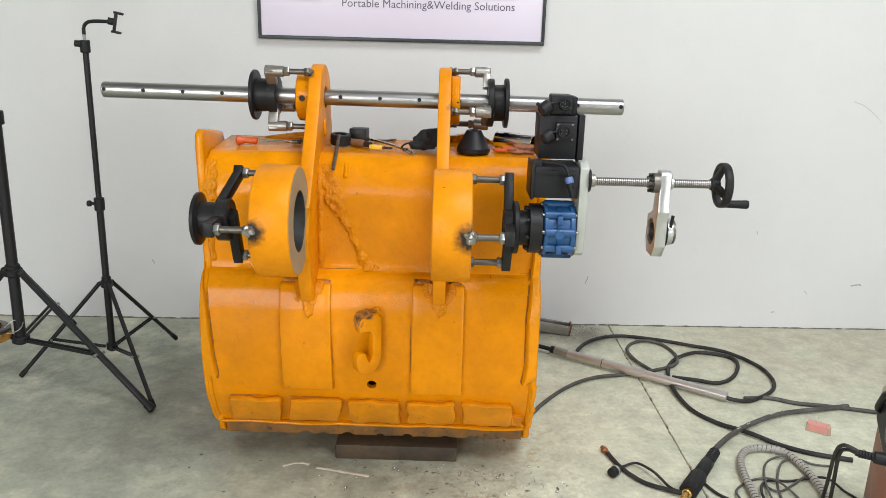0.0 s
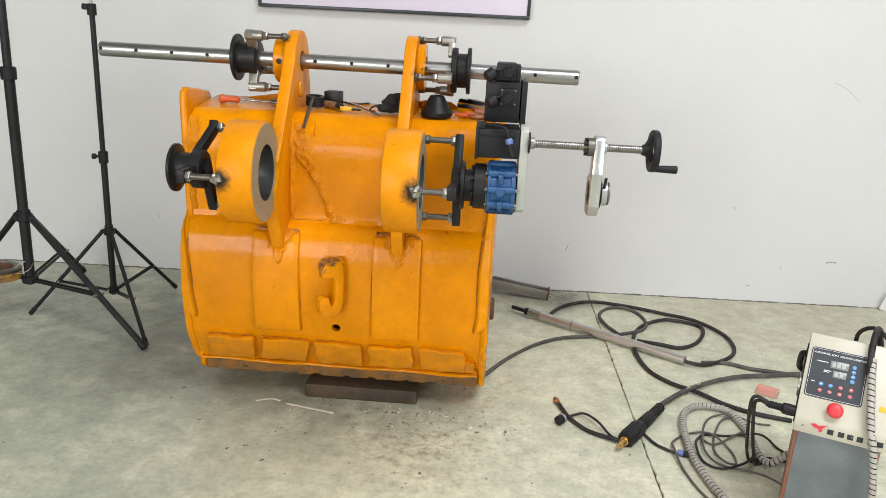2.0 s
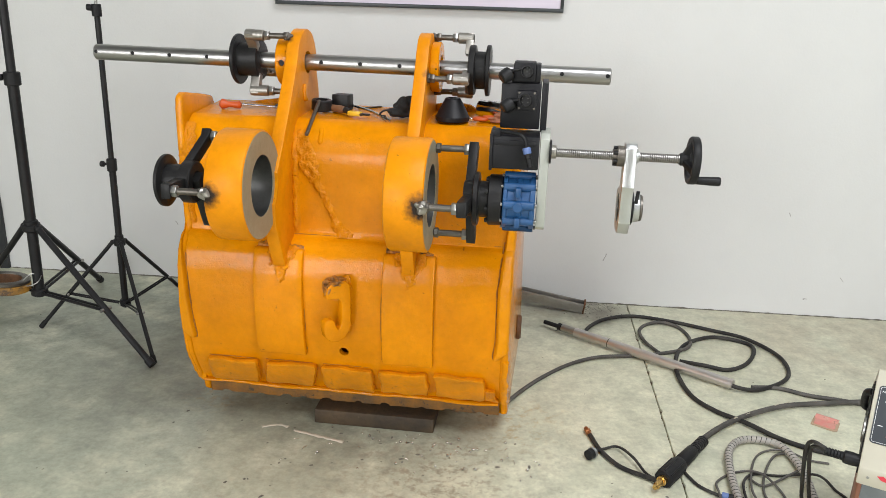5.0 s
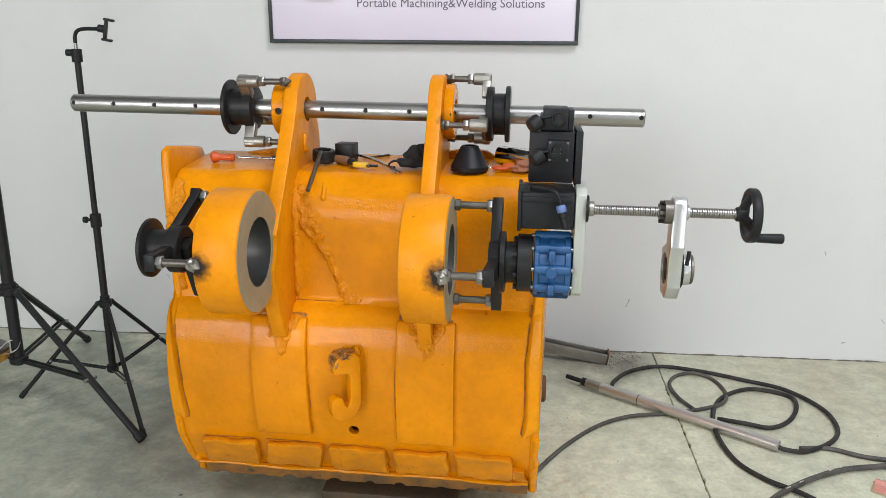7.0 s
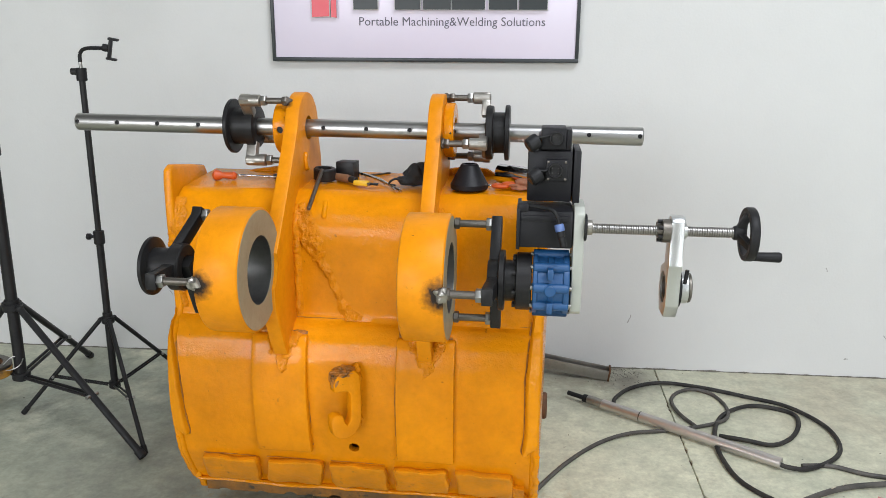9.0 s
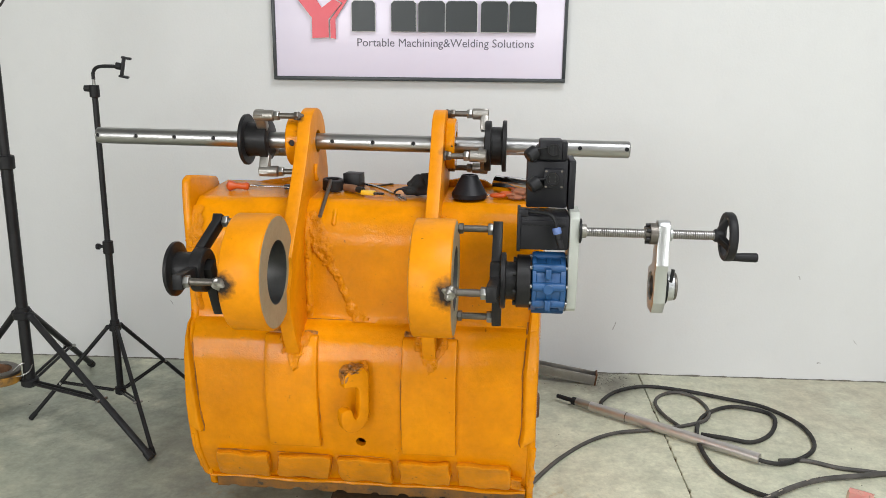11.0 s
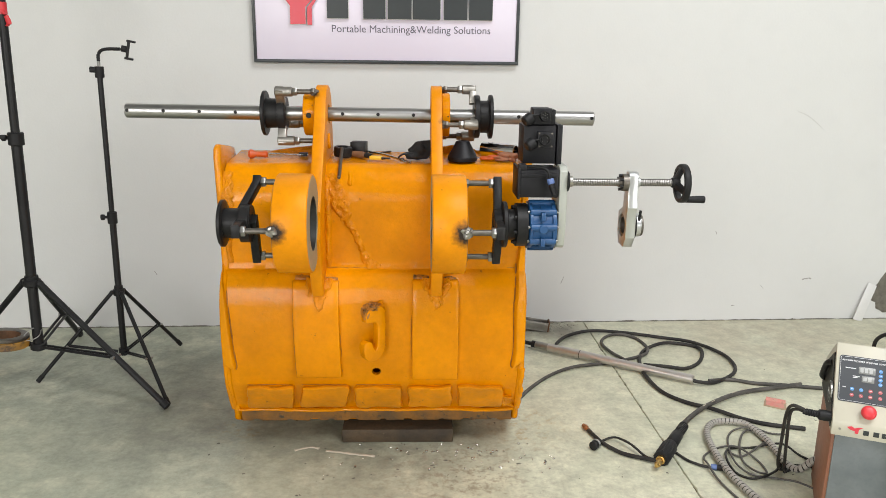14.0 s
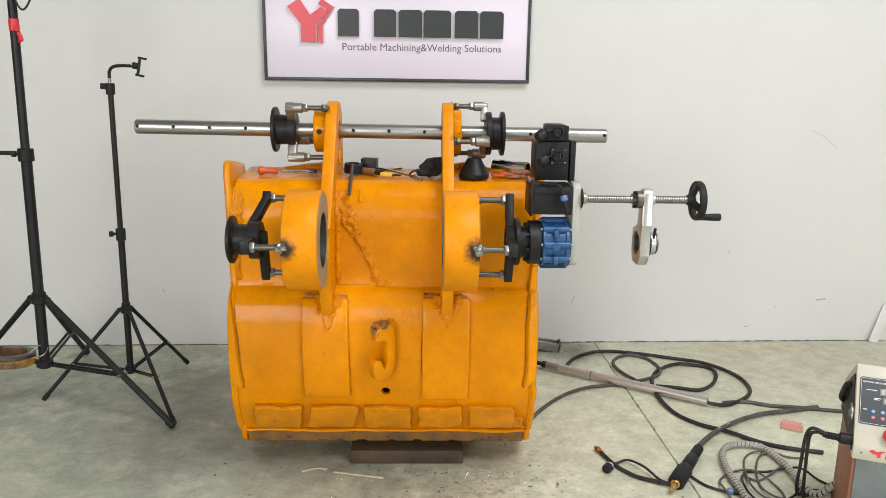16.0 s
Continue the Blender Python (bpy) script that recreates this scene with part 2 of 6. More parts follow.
BTN_RED = make_mat("red_button", (0.46, 0.10, 0.11), 0.45)
BTN_BLUE = make_mat("blue_button", (0.10, 0.30, 0.62), 0.45)
ESTOP = make_mat("red_mushroom", (0.66, 0.035, 0.045), 0.38)
WHITE_INK = make_mat("white_ink", (0.75, 0.76, 0.77), 0.5)
BLACK_INK = make_mat("black_letter", (0.022, 0.028, 0.030), 0.4)
GREY_INK = make_mat("grey_ink", (0.12, 0.11, 0.14), 0.5)
LETTER_EDGE = make_mat("white_acrylic", (0.72, 0.71, 0.70), 0.35)
RED_LETTER = make_mat("red_acrylic", (0.64, 0.045, 0.07), 0.35, 0, (0.58, 0.04, 0.06), 4, 0.4)
SIGN = make_mat("lilac_board", (0.70, 0.645, 0.75), 0.32, 0, (0.67, 0.61, 0.72), 2, 0.5, 0, 60, 0.05)
TOOL_ORANGE = make_mat("orange_plastic", (0.52, 0.085, 0.012), 0.4)
TOOL_YELLOW = make_mat("yellow_plastic", (0.75, 0.45, 0.02), 0.4)
TOOL_WOOD = make_mat("worn_wood_handle", (0.20, 0.09, 0.04), 0.55, 0, (0.10, 0.05, 0.025), 30, 0.6)
CLOTH = make_mat("black_cloth", (0.012, 0.012, 0.012), 0.95, 0, (0.02, 0.02, 0.02), 20, 0.5, 0.002, 90)
RAG = make_mat("rust_stained_rag", (0.32, 0.12, 0.06), 0.95, 0, (0.18, 0.10, 0.06), 40, 0.8, 0.003, 80)
CARD = make_mat("pink_card", (0.58, 0.20, 0.17), 0.6, 0, (0.50, 0.28, 0.22), 40, 0.8, spots=(0.28, 0.14, 0.10), spot_scale=60, spot_level=0.62)
CARD_EDGE = make_mat("buff_card", (0.42, 0.30, 0.20), 0.8)
REDTAPE = make_mat("red_tape", (0.60, 0.03, 0.04), 0.45)
DOORPAINT = make_mat("dark_door_paint", (0.022, 0.024, 0.027), 0.45, 0, (0.03, 0.032, 0.035), 4, 0.5)
PAPER = make_mat("white_strip", (0.66, 0.66, 0.65), 0.5, 0, (0.58, 0.58, 0.57), 12, 0.5)


# ---- mesh tools ----
def thing(name, label, category, base, group="", kind=""):
    ob = new(name)
    ob.empty_display_size = 0.05
    ob.location = base
    return tagged(ob, label, category, group, kind)


def origin(ob):
    v = Vector((0, 0, 0))
    while ob:
        v += ob.location
        ob = ob.parent
    return v


def finish(name, bm, mat, base=(0, 0, 0), sharp=38):
    bmesh.ops.transform(bm, matrix=Matrix.Translation(-Vector(base)), verts=bm.verts)
    bmesh.ops.recalc_face_normals(bm, faces=bm.faces)
    me = bpy.data.meshes.new(name)
    bm.to_mesh(me)
    bm.free()
    for p in me.polygons:
        p.use_smooth = True
    me.set_sharp_from_angle(angle=radians(sharp))
    for one in mat if isinstance(mat, (list, tuple)) else [mat]:
        me.materials.append(one)
    return me


def part(name, bm, mat, parent, label="", sharp=38):
    ob = new(name, finish(name, bm, mat, origin(parent), sharp))
    ob.parent = parent
    return tagged(ob, label)


def solid(name, bm, mat, label, category, base=(0, 0, 0), group="", kind="", sharp=38):
    ob = new(name, finish(name, bm, mat, base, sharp))
    ob.location = base
    return tagged(ob, label, category, group, kind)


def bevelled(bm, width, seg=2, angle=30):
    if width:
        es = [e for e in bm.edges if len(e.link_faces) == 2 and e.calc_face_angle() > radians(angle)]
        bmesh.ops.bevel(bm, geom=es, offset=width, segments=seg, affect="EDGES", profile=0.5, clamp_overlap=True)
    return bm


def box(x0, x1, y0, y1, z0, z1, bevel=0.002, seg=2):
    bm = bmesh.new()
    bmesh.ops.create_cube(bm, size=1, matrix=Matrix.Translation(((x0 + x1) / 2, (y0 + y1) / 2, (z0 + z1) / 2)) @ Matrix.Diagonal((x1 - x0, y1 - y0, z1 - z0, 1)))
    return bevelled(bm, bevel, seg)


def join(*bms):
    out = bmesh.new()
    for b in bms:
        me = bpy.data.meshes.new("join")
        b.to_mesh(me)
        b.free()
        out.from_mesh(me)
        bpy.data.meshes.remove(me)
    return out


def moved(bm, m):
    bmesh.ops.transform(bm, matrix=m, verts=bm.verts)
    return bm


def along(p0, p1):
    """A frame at p0 whose z runs to p1."""
    d = Vector(p1) - Vector(p0)
    return Matrix.Translation(p0) @ d.to_track_quat("Z", "Y").to_matrix().to_4x4()


def lathe(p0, p1, prof, seg=40):
    """prof: pairs of the distance from p0 along the axis and the radius; closed where it starts and ends on one point."""
    bm = bmesh.new()
    m = along(p0, p1)
    rings = []
    for a, r in prof:
        if r < 1e-5:
            rings.append([bm.verts.new(m @ Vector((0, 0, a)))])
        else:
            rings.append([bm.verts.new(m @ Vector((r * math.cos(2 * math.pi * i / seg), r * math.sin(2 * math.pi * i / seg), a))) for i in range(seg)])
    for q, w in zip(rings, rings[1:]):
        for i in range(seg):
            j = (i + 1) % seg
            if len(q) == 1 and len(w) > 1:
                bm.faces.new((q[0], w[i], w[j]))
            elif len(w) == 1 and len(q) > 1:
                bm.faces.new((q[i], q[j], w[0]))
            elif len(q) > 1:
                bm.faces.new((q[i], q[j], w[j], w[i]))
    bmesh.ops.remove_doubles(bm, verts=bm.verts, dist=1e-6)
    return bm


def rod(p0, p1, r, seg=20, c=0.1):
    """A round bar with small chamfers."""
    n = (Vector(p1) - Vector(p0)).length
    e = min(r * c, n * 0.2)
    return lathe(p0, p1, [(0, 0), (0, r - e), (e, r), (n - e, r), (n, r - e), (n, 0)], seg)


def ring(p0, p1, ro, ri, seg=40, c=0.0015):
    n = (Vector(p1) - Vector(p0)).length
    return lathe(p0, p1, [(0, ri), (0, ro - c), (c, ro), (n - c, ro), (n, ro - c), (n, ri), (0, ri)], seg)


def nut(p0, p1, r):
    n = (Vector(p1) - Vector(p0)).length
    return lathe(p0, p1, [(0, 0), (0, r * 0.9), (n * 0.12, r), (n * 0.88, r), (n, r * 0.9), (n, 0)], 6)


def thread(p0, p1, r, pitch):
    n = (Vector(p1) - Vector(p0)).length
    prof, a = [(0, 0), (0, r * 0.9)], 0.0
    while a + pitch < n:
        prof += [(a + pitch * 0.2, r), (a + pitch * 0.55, r), (a + pitch * 0.7, r * 0.86), (a + pitch * 0.95, r * 0.86)]
        a += pitch
    return lathe(p0, p1, prof + [(n, r * 0.9), (n, 0)], 18)


def prism(axis, poly, a0, a1, bevel=0.0, seg=2):
    """An outline in the plane across the axis, drawn out from a0 to a1. x: (y, z); y: (x, z); z: (x, y)."""
    bm = bmesh.new()
    put = {"x": lambda u, v, a: (a, u, v), "y": lambda u, v, a: (u, a, v), "z": lambda u, v, a: (u, v, a)}[axis]
    lo = [bm.verts.new(put(u, v, a0)) for u, v in poly]
    hi = [bm.verts.new(put(u, v, a1)) for u, v in poly]
    bm.faces.new(lo), bm.faces.new(hi)
    for i in range(len(poly)):
        j = (i + 1) % len(poly)
        bm.faces.new((lo[i], lo[j], hi[j], hi[i]))
    bmesh.ops.recalc_face_normals(bm, faces=bm.faces)
    return bevelled(bm, bevel, seg)


def arc(cy, cz, r, a0, a1, n=12):
    return [(cy + r * math.cos(radians(a0 + (a1 - a0) * i / n)), cz + r * math.sin(radians(a0 + (a1 - a0) * i / n))) for i in range(n + 1)]


def glide(pts, n=8):
    """A smooth line through the points."""
    p = [Vector(q) for q in pts]
    p = [2 * p[0] - p[1]] + p + [2 * p[-1] - p[-2]]
    out = []
    for i in range(1, len(p) - 2):
        for k in range(n):
            t = k / n
            a, b, c, d = p[i - 1], p[i], p[i + 1], p[i + 2]
            out.append(0.5 * (2 * b + (c - a) * t + (2 * a - 5 * b + 4 * c - d) * t * t + (3 * b - a - 3 * c + d) * t ** 3))
    return out + [p[-2]]


def tube(pts, r, seg=10, n=8, lump=0.0, lump_scale=40.0, flat=1.0):
    """A round line; lump: how uneven its surface is."""
    line = glide(pts, n) if n > 1 else [Vector(q) for q in pts]
    bm = bmesh.new()
    rings = []
    up = Vector((0, 0, 1))
    for i, p in enumerate(line):
        d = (line[min(i + 1, len(line) - 1)] - line[max(i - 1, 0)]).normalized()
        s = d.cross(up if abs(d.z) < 0.9 else Vector((0, 1, 0))).normalized()
        u = s.cross(d)
        rr = r
        row = []
        for k in range(seg):
            a = 2 * math.pi * k / seg
            v = s * math.cos(a) + u * math.sin(a) * flat
            f = rr * (1 + lump * noise.noise((p + v * rr) * lump_scale)) if lump else rr
            row.append(bm.verts.new(p + v * f))
        rings.append(row)
    for q, w in zip(rings, rings[1:]):
        for k in range(seg):
            j = (k + 1) % seg
            bm.faces.new((q[k], q[j], w[j], w[k]))
    bm.faces.new(rings[0]), bm.faces.new(rings[-1])
    return bm


def blob(c, r, lump=0.35, scale=60.0, sub=3, squash=(1, 1, 1)):
    bm = bmesh.new()
    bmesh.ops.create_icosphere(bm, subdivisions=sub, radius=1)
    for v in bm.verts:
        d = v.co.normalized()
        v.co = Vector(c) + Vector(d[i] * r * squash[i] for i in range(3)) * (1 + lump * noise.noise(d * r * scale + Vector(c) * 31))
    return bm


def cut(bm, cutter):
    """bm less cutter."""
    me, mc = bpy.data.meshes.new("a"), bpy.data.meshes.new("b")
    bmesh.ops.recalc_face_normals(bm, faces=bm.faces)
    bmesh.ops.recalc_face_normals(cutter, faces=cutter.faces)
    bm.to_mesh(me), cutter.to_mesh(mc)
    bm.free(), cutter.free()
    a, c = new("a", me), new("b", mc)
    mod = a.modifiers.new("cut", "BOOLEAN")
    mod.operation, mod.object, mod.solver = "DIFFERENCE", c, "EXACT"
    bpy.context.view_layer.update()
    done = bpy.data.meshes.new_from_object(a.evaluated_get(bpy.context.evaluated_depsgraph_get()))
    out = bmesh.new()
    out.from_mesh(done)
    for o in (a, c):
        bpy.data.objects.remove(o)
    for m in (me, mc, done):
        bpy.data.meshes.remove(m)
    return out


def lettering(text, width, thick, m, space=1.0, bold=0.0):
    """Letters of that width in all, standing in the x-z plane of m, drawn out along -y."""
    cu = bpy.data.curves.new("lettering", "FONT")
    cu.body, cu.size, cu.extrude, cu.resolution_u, cu.space_character, cu.offset = text, 1, 0, 3, space, bold
    ob = new("lettering", cu)
    bpy.context.view_layer.update()
    me = bpy.data.meshes.new_from_object(ob.evaluated_get(bpy.context.evaluated_depsgraph_get()))
    bm = bmesh.new()
    bm.from_mesh(me)
    bpy.data.objects.remove(ob)
    bpy.data.curves.remove(cu)
    bpy.data.meshes.remove(me)
    xs = [v.co.x for v in bm.verts]
    s = width / (max(xs) - min(xs))
    for v in bm.verts:
        v.co = Vector(((v.co.x - min(xs)) * s, 0, v.co.y * s))
    got = bmesh.ops.extrude_face_region(bm, geom=bm.faces[:])
    bmesh.ops.translate(bm, vec=(0, -thick, 0), verts=[g for g in got["geom"] if isinstance(g, bmesh.types.BMVert)])
    return moved(bm, m)


# ---- the room ----
WALL_YAW = math.atan(0.033)


def wall_y(x):
    return 3.580 + 0.033 * x


def on_wall(x, z, off=0.0):
    """A frame on the north wall: x along it, -y out of it."""
    return Matrix.Translation((x, wall_y(x) - off, z)) @ Matrix.Rotation(WALL_YAW, 4, "Z")


structure = dict(kind="structure")
EAST, WEST, SOUTH, HIGH = 6.6, -5.0, -5.0, 4.8
# the floor is cast in two slabs with an open joint between
JX0, JX1 = 0.865, 0.818
floor = thing("floor", "green-grey sealed concrete floor, stained and scuffed, bucket's shade painted in", "floor", (0, 0, 0), **structure)


def jx(y):
    return JX0 + (JX1 - JX0) * (y - 1.0) / 2.6


def slab(side):
    bm = bmesh.new()
    ys = [SOUTH + (3.95 - SOUTH) * i / 520 for i in range(521)]
    rnd = random.Random(3 + side)
    rows = []
    for y in ys:
        g = 0.0012 + 0.0030 * max(0, noise.noise((y * 23, side * 7.0, 0.0))) + (rnd.uniform(0.001, 0.006) if rnd.random() < 0.12 else 0)
        e = jx(y) + side * g
        far = EAST + 0.2 if side > 0 else WEST - 0.2
        rows.append([bm.verts.new(v) for v in ((far, y, 0), (e + side * 0.002, y, 0), (e, y, -0.003), (e, y, -0.03))])
    for a, b in zip(rows, rows[1:]):
        for k in range(3):
            bm.faces.new((a[k], a[k + 1], b[k + 1], b[k]))
    return bm


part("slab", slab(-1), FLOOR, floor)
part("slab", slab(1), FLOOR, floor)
part("joint_bed", box(0.75, 0.98, SOUTH, 3.9, -0.03, -0.008, 0), JOINT, floor, "dirt-filled open joint")

# north wall, with the doorway at its west end
DX1 = -2.335
wall_n = bmesh.new()
for x0, x1, z0, z1 in ((DX1, EAST + 0.2, 0, HIGH), (-3.30, DX1, 2.08, HIGH), (WEST - 0.2, -3.30, 0, HIGH)):
    me = box(x0, x1, 0, 0.2, z0, z1, 0)
    wall_n = join(wall_n, moved(me, Matrix.Translation((0, wall_y(0), 0)) @ Matrix.Rotation(WALL_YAW, 4, "Z")))
solid("wall_north", wall_n, WALL, "white painted plaster wall with faint scuffs", "wall", **structure)
solid("wall_west", box(WEST - 0.2, WEST, SOUTH, 3.41, 0, HIGH, 0), BLOCKWORK, "bare grey blockwork wall", "wall", **structure)
solid("wall_east", box(EAST, EAST + 0.2, SOUTH, 3.79, 0, HIGH, 0), BLOCKWORK, "bare grey blockwork wall", "wall", **structure)
WY0, WY1 = SOUTH - 0.2, SOUTH
solid("wall_south", join(box(WEST - 0.2, -4.7, WY0, WY1, 0, HIGH, 0), box(-4.7, -1.1, WY0, WY1, 0, 1.15, 0), box(-4.7, -1.1, WY0, WY1, 3.75, HIGH, 0), box(-1.1, 2.95, WY0, WY1, 0, HIGH, 0),
                         box(2.95, 6.05, WY0, WY1, 0, 0.45, 0), box(2.95, 6.05, WY0, WY1, 3.75, HIGH, 0), box(6.05, EAST + 0.2, WY0, WY1, 0, HIGH, 0)), BLOCKWORK, "bare grey blockwork wall with two windows", "wall", **structure)
RX0, RX1, RY0, RY1 = 0.55, 3.25, -1.35, 1.15
solid("ceiling", join(box(WEST - 0.2, RX0, SOUTH - 0.2, 4.0, HIGH, HIGH + 0.2, 0), box(RX1, EAST + 0.2, SOUTH - 0.2, 4.0, HIGH, HIGH + 0.2, 0),
                      box(RX0, RX1, SOUTH - 0.2, RY0, HIGH, HIGH + 0.2, 0), box(RX0, RX1, RY1, 4.0, HIGH, HIGH + 0.2, 0)), CEIL, "dull grey roof lining with a roof light", "ceiling", **structure)
solid("ground", box(-60, 60, -120, SOUTH - 0.2, -0.4, -0.02, 0), FLOOR, "grey concrete yard outside the doorway", "ground", **structure)
door = thing("door_1", "closed dark grey steel door in the white wall", "door", (-2.8, wall_y(-2.8), 0), **structure)
MW = Matrix.Translation((0, wall_y(0), 0)) @ Matrix.Rotation(WALL_YAW, 4, "Z")
part("door_frame", moved(join(box(DX1 - 0.07, DX1 + 0.012, -0.02, 0.12, 0, 2.09, 0.002), box(-3.31, -3.24, -0.02, 0.12, 0, 2.09, 0.002), box(-3.24, DX1 - 0.07, -0.02, 0.12, 2.02, 2.09, 0.002)), MW), DOORPAINT, door)
part("door_leaf", moved(box(-3.236, DX1 - 0.074, 0.01, 0.06, 0.008, 2.016, 0.003), MW), DOORPAINT, door)

jl = [(x, wall_y(x) - 0.002, 0.001) for x in [DX1 + 0.02 + i * 0.05 for i in range(145)]]
solid("wall_joint", tube(jl, 0.0032, 6, 2, 1.6, 45), DUST, "dirty gap where the wall meets the floor", "joint", **structure)

# ---- the sign ----
sign = thing("wall_sign", "lilac company board in a thin black frame on the wall", "sign", (-0.22, wall_y(-0.22), 1.35))
SX0, SX1, SZ0, SZ1 = -0.862, 0.408, 1.343, 1.815
SM = on_wall(0, 0)
part("board", moved(box(SX0 + 0.012, SX1 - 0.012, -0.026, -0.002, SZ0 + 0.012, SZ1 - 0.012, 0.001), SM), SIGN, sign)
for a in ((SX0, SX1, SZ0, SZ0 + 0.016), (SX0, SX1, SZ1 - 0.016, SZ1), (SX0, SX0 + 0.014, SZ0 + 0.016, SZ1 - 0.016), (SX1 - 0.014, SX1, SZ0 + 0.016, SZ1 - 0.016)):
    part("frame_bar", moved(box(a[0], a[1], -0.034, -0.001, a[2], a[3], 0.002), SM), BLACK_INK, sign, "black aluminium frame")


def raised(poly, name, mat, label):
    """A raised plain shape on the board, on a white acrylic core."""
    cx, cz = sum(p[0] for p in poly) / len(poly), sum(p[1] for p in poly) / len(poly)
    core = [(cx + (u - cx) * 1.0 + math.copysign(0.0022, u - cx), cz + (v - cz) + math.copysign(0.0022, v - cz)) for u, v in poly]
    ob = part(name, moved(prism("y", poly, -0.046, -0.041), SM), mat, sign, label)
    part("core", moved(prism("y", core, -0.041, -0.026), SM), LETTER_EDGE, ob, "white acrylic core")


def sx(px):
    return -0.870 + (px - 472) * 0.002745


def sz(py):
    return 1.357 + (139 - py) * 0.00272


raised([(sx(u), sz(v)) for u, v in ((518, 20), (538, 6), (556, 33), (574, 20), (584, 25), (586, 28), (566, 50), (566, 78), (540, 79), (540, 48))], "emblem", RED_LETTER, "red forked emblem")
raised([(sx(u), sz(v)) for u, v in ((570, 15), (576, 6), (597, 20), (577, 50), (577, 80), (569, 79), (569, 51), (589, 26))], "emblem_edge", RED_LETTER, "red emblem edge")
for u0, u1 in ((603, 639), (665, 703), (707, 748), (750, 798), (804, 845), (848, 889)):
    poly = [(sx(u0), sz(68)), (sx(u0), sz(26)), (sx(u0 + 4), sz(22)), (sx(u1 - 4), sz(22)), (sx(u1), sz(26)), (sx(u1), sz(68))]
    raised(poly, "name_block", BLACK_INK, "black raised block")
part("lettering", lettering("Portable Machining&Welding Solutions", sx(887) - sx(610), 0.0015, SM @ Matrix.Translation((sx(610), -0.026, sz(91)))), GREY_INK, sign, "thin dark grey lettering")

# ---- the bucket ----
bucket = thing("excavator_bucket", "orange-painted excavator bucket with lumpy welds, propped on a timber block", "excavator bucket", (-0.23, 2.5, 0.05))
FRONT = [(3.02, 0.045), (2.80, 0.035), (2.60, 0.046), (2.45, 0.056), (2.36, 0.070), (2.322, 0.092), (2.308, 0.138), (2.272, 0.150), (2.235, 0.21), (2.200, 0.28), (2.182, 0.35), (2.174, 0.43), (2.174, 0.51), (2.182, 0.58),
         (2.198, 0.635), (2.225, 0.672), (2.250, 0.682), (2.256, 0.70), (2.256, 0.80), (2.254, 0.905), (2.258, 0.935), (2.276, 0.982), (2.296, 1.012), (2.325, 1.030), (2.42, 1.036), (2.56, 1.045)]
BX0, BX1 = -0.728, 0.274


def face_y(z):
    """How far forward the shell's face lies at that height."""
    up = [p for p in FRONT if p[0] < 2.33 and p[1] > 0.09]
    for a, b in zip(up, up[1:]):
        if a[1] <= z <= b[1]:
            return a[0] + (b[0] - a[0]) * (z - a[1]) / (b[1] - a[1])
    return up[0][0] if z < up[0][1] else up[-1][0]


def shell():
    line = []
    for a, b in zip(FRONT, FRONT[1:]):
        n = max(1, round(math.dist(a, b) / 0.014))
        line += [(a[0] + (b[0] - a[0]) * i / n, a[1] + (b[1] - a[1]) * i / n) for i in range(n)]
    line.append(FRONT[-1])
    nx = 76
    outer, inner = [], []
    bm = bmesh.new()
    for i, (y, z) in enumerate(line):
        a, b = line[max(0, i - 1)], line[min(len(line) - 1, i + 1)]
        t = Vector((0, b[0] - a[0], b[1] - a[1])).normalized()
        nrm = Vector((0, -t.z, t.y))
        if nrm.y > 0 and z > 0.1:
            nrm = -nrm
        if z <= 0.1 and nrm.z > 0:
            nrm = -nrm
        ro, ri = [], []
        for k in range(nx + 1):
            x = BX0 + (BX1 - BX0) * k / nx
            d = 0.0035 * noise.noise((x * 3.1, y * 3, z * 3.3)) + 0.0012 * noise.noise((x * 13, y * 13, z * 13 + 4))
            p = Vector((x, y, z)) + nrm * d
            ro.append(bm.verts.new(p))
            ri.append(bm.verts.new(Vector((x, y, z)) - nrm * 0.022))
        outer.append(ro), inner.append(ri)
    for g in (outer, inner):
        for a, b in zip(g, g[1:]):
            for k in range(nx):
                bm.faces.new((a[k], a[k + 1], b[k + 1], b[k]))
    for k in range(nx):
        bm.faces.new((outer[0][k], outer[0][k + 1], inner[0][k + 1], inner[0][k]))
        bm.faces.new((outer[-1][k], outer[-1][k + 1], inner[-1][k + 1], inner[-1][k]))
    for i in range(len(line) - 1):
        for k in (0, nx):
            bm.faces.new((outer[i][k], outer[i + 1][k], inner[i + 1][k], inner[i][k]))
    return cut(bm, rod((-0.2225, 2.05, 0.332), (-0.2225, 2.4, 0.332), 0.015, 20))


part("shell", shell(), ORANGE, bucket, sharp=50)


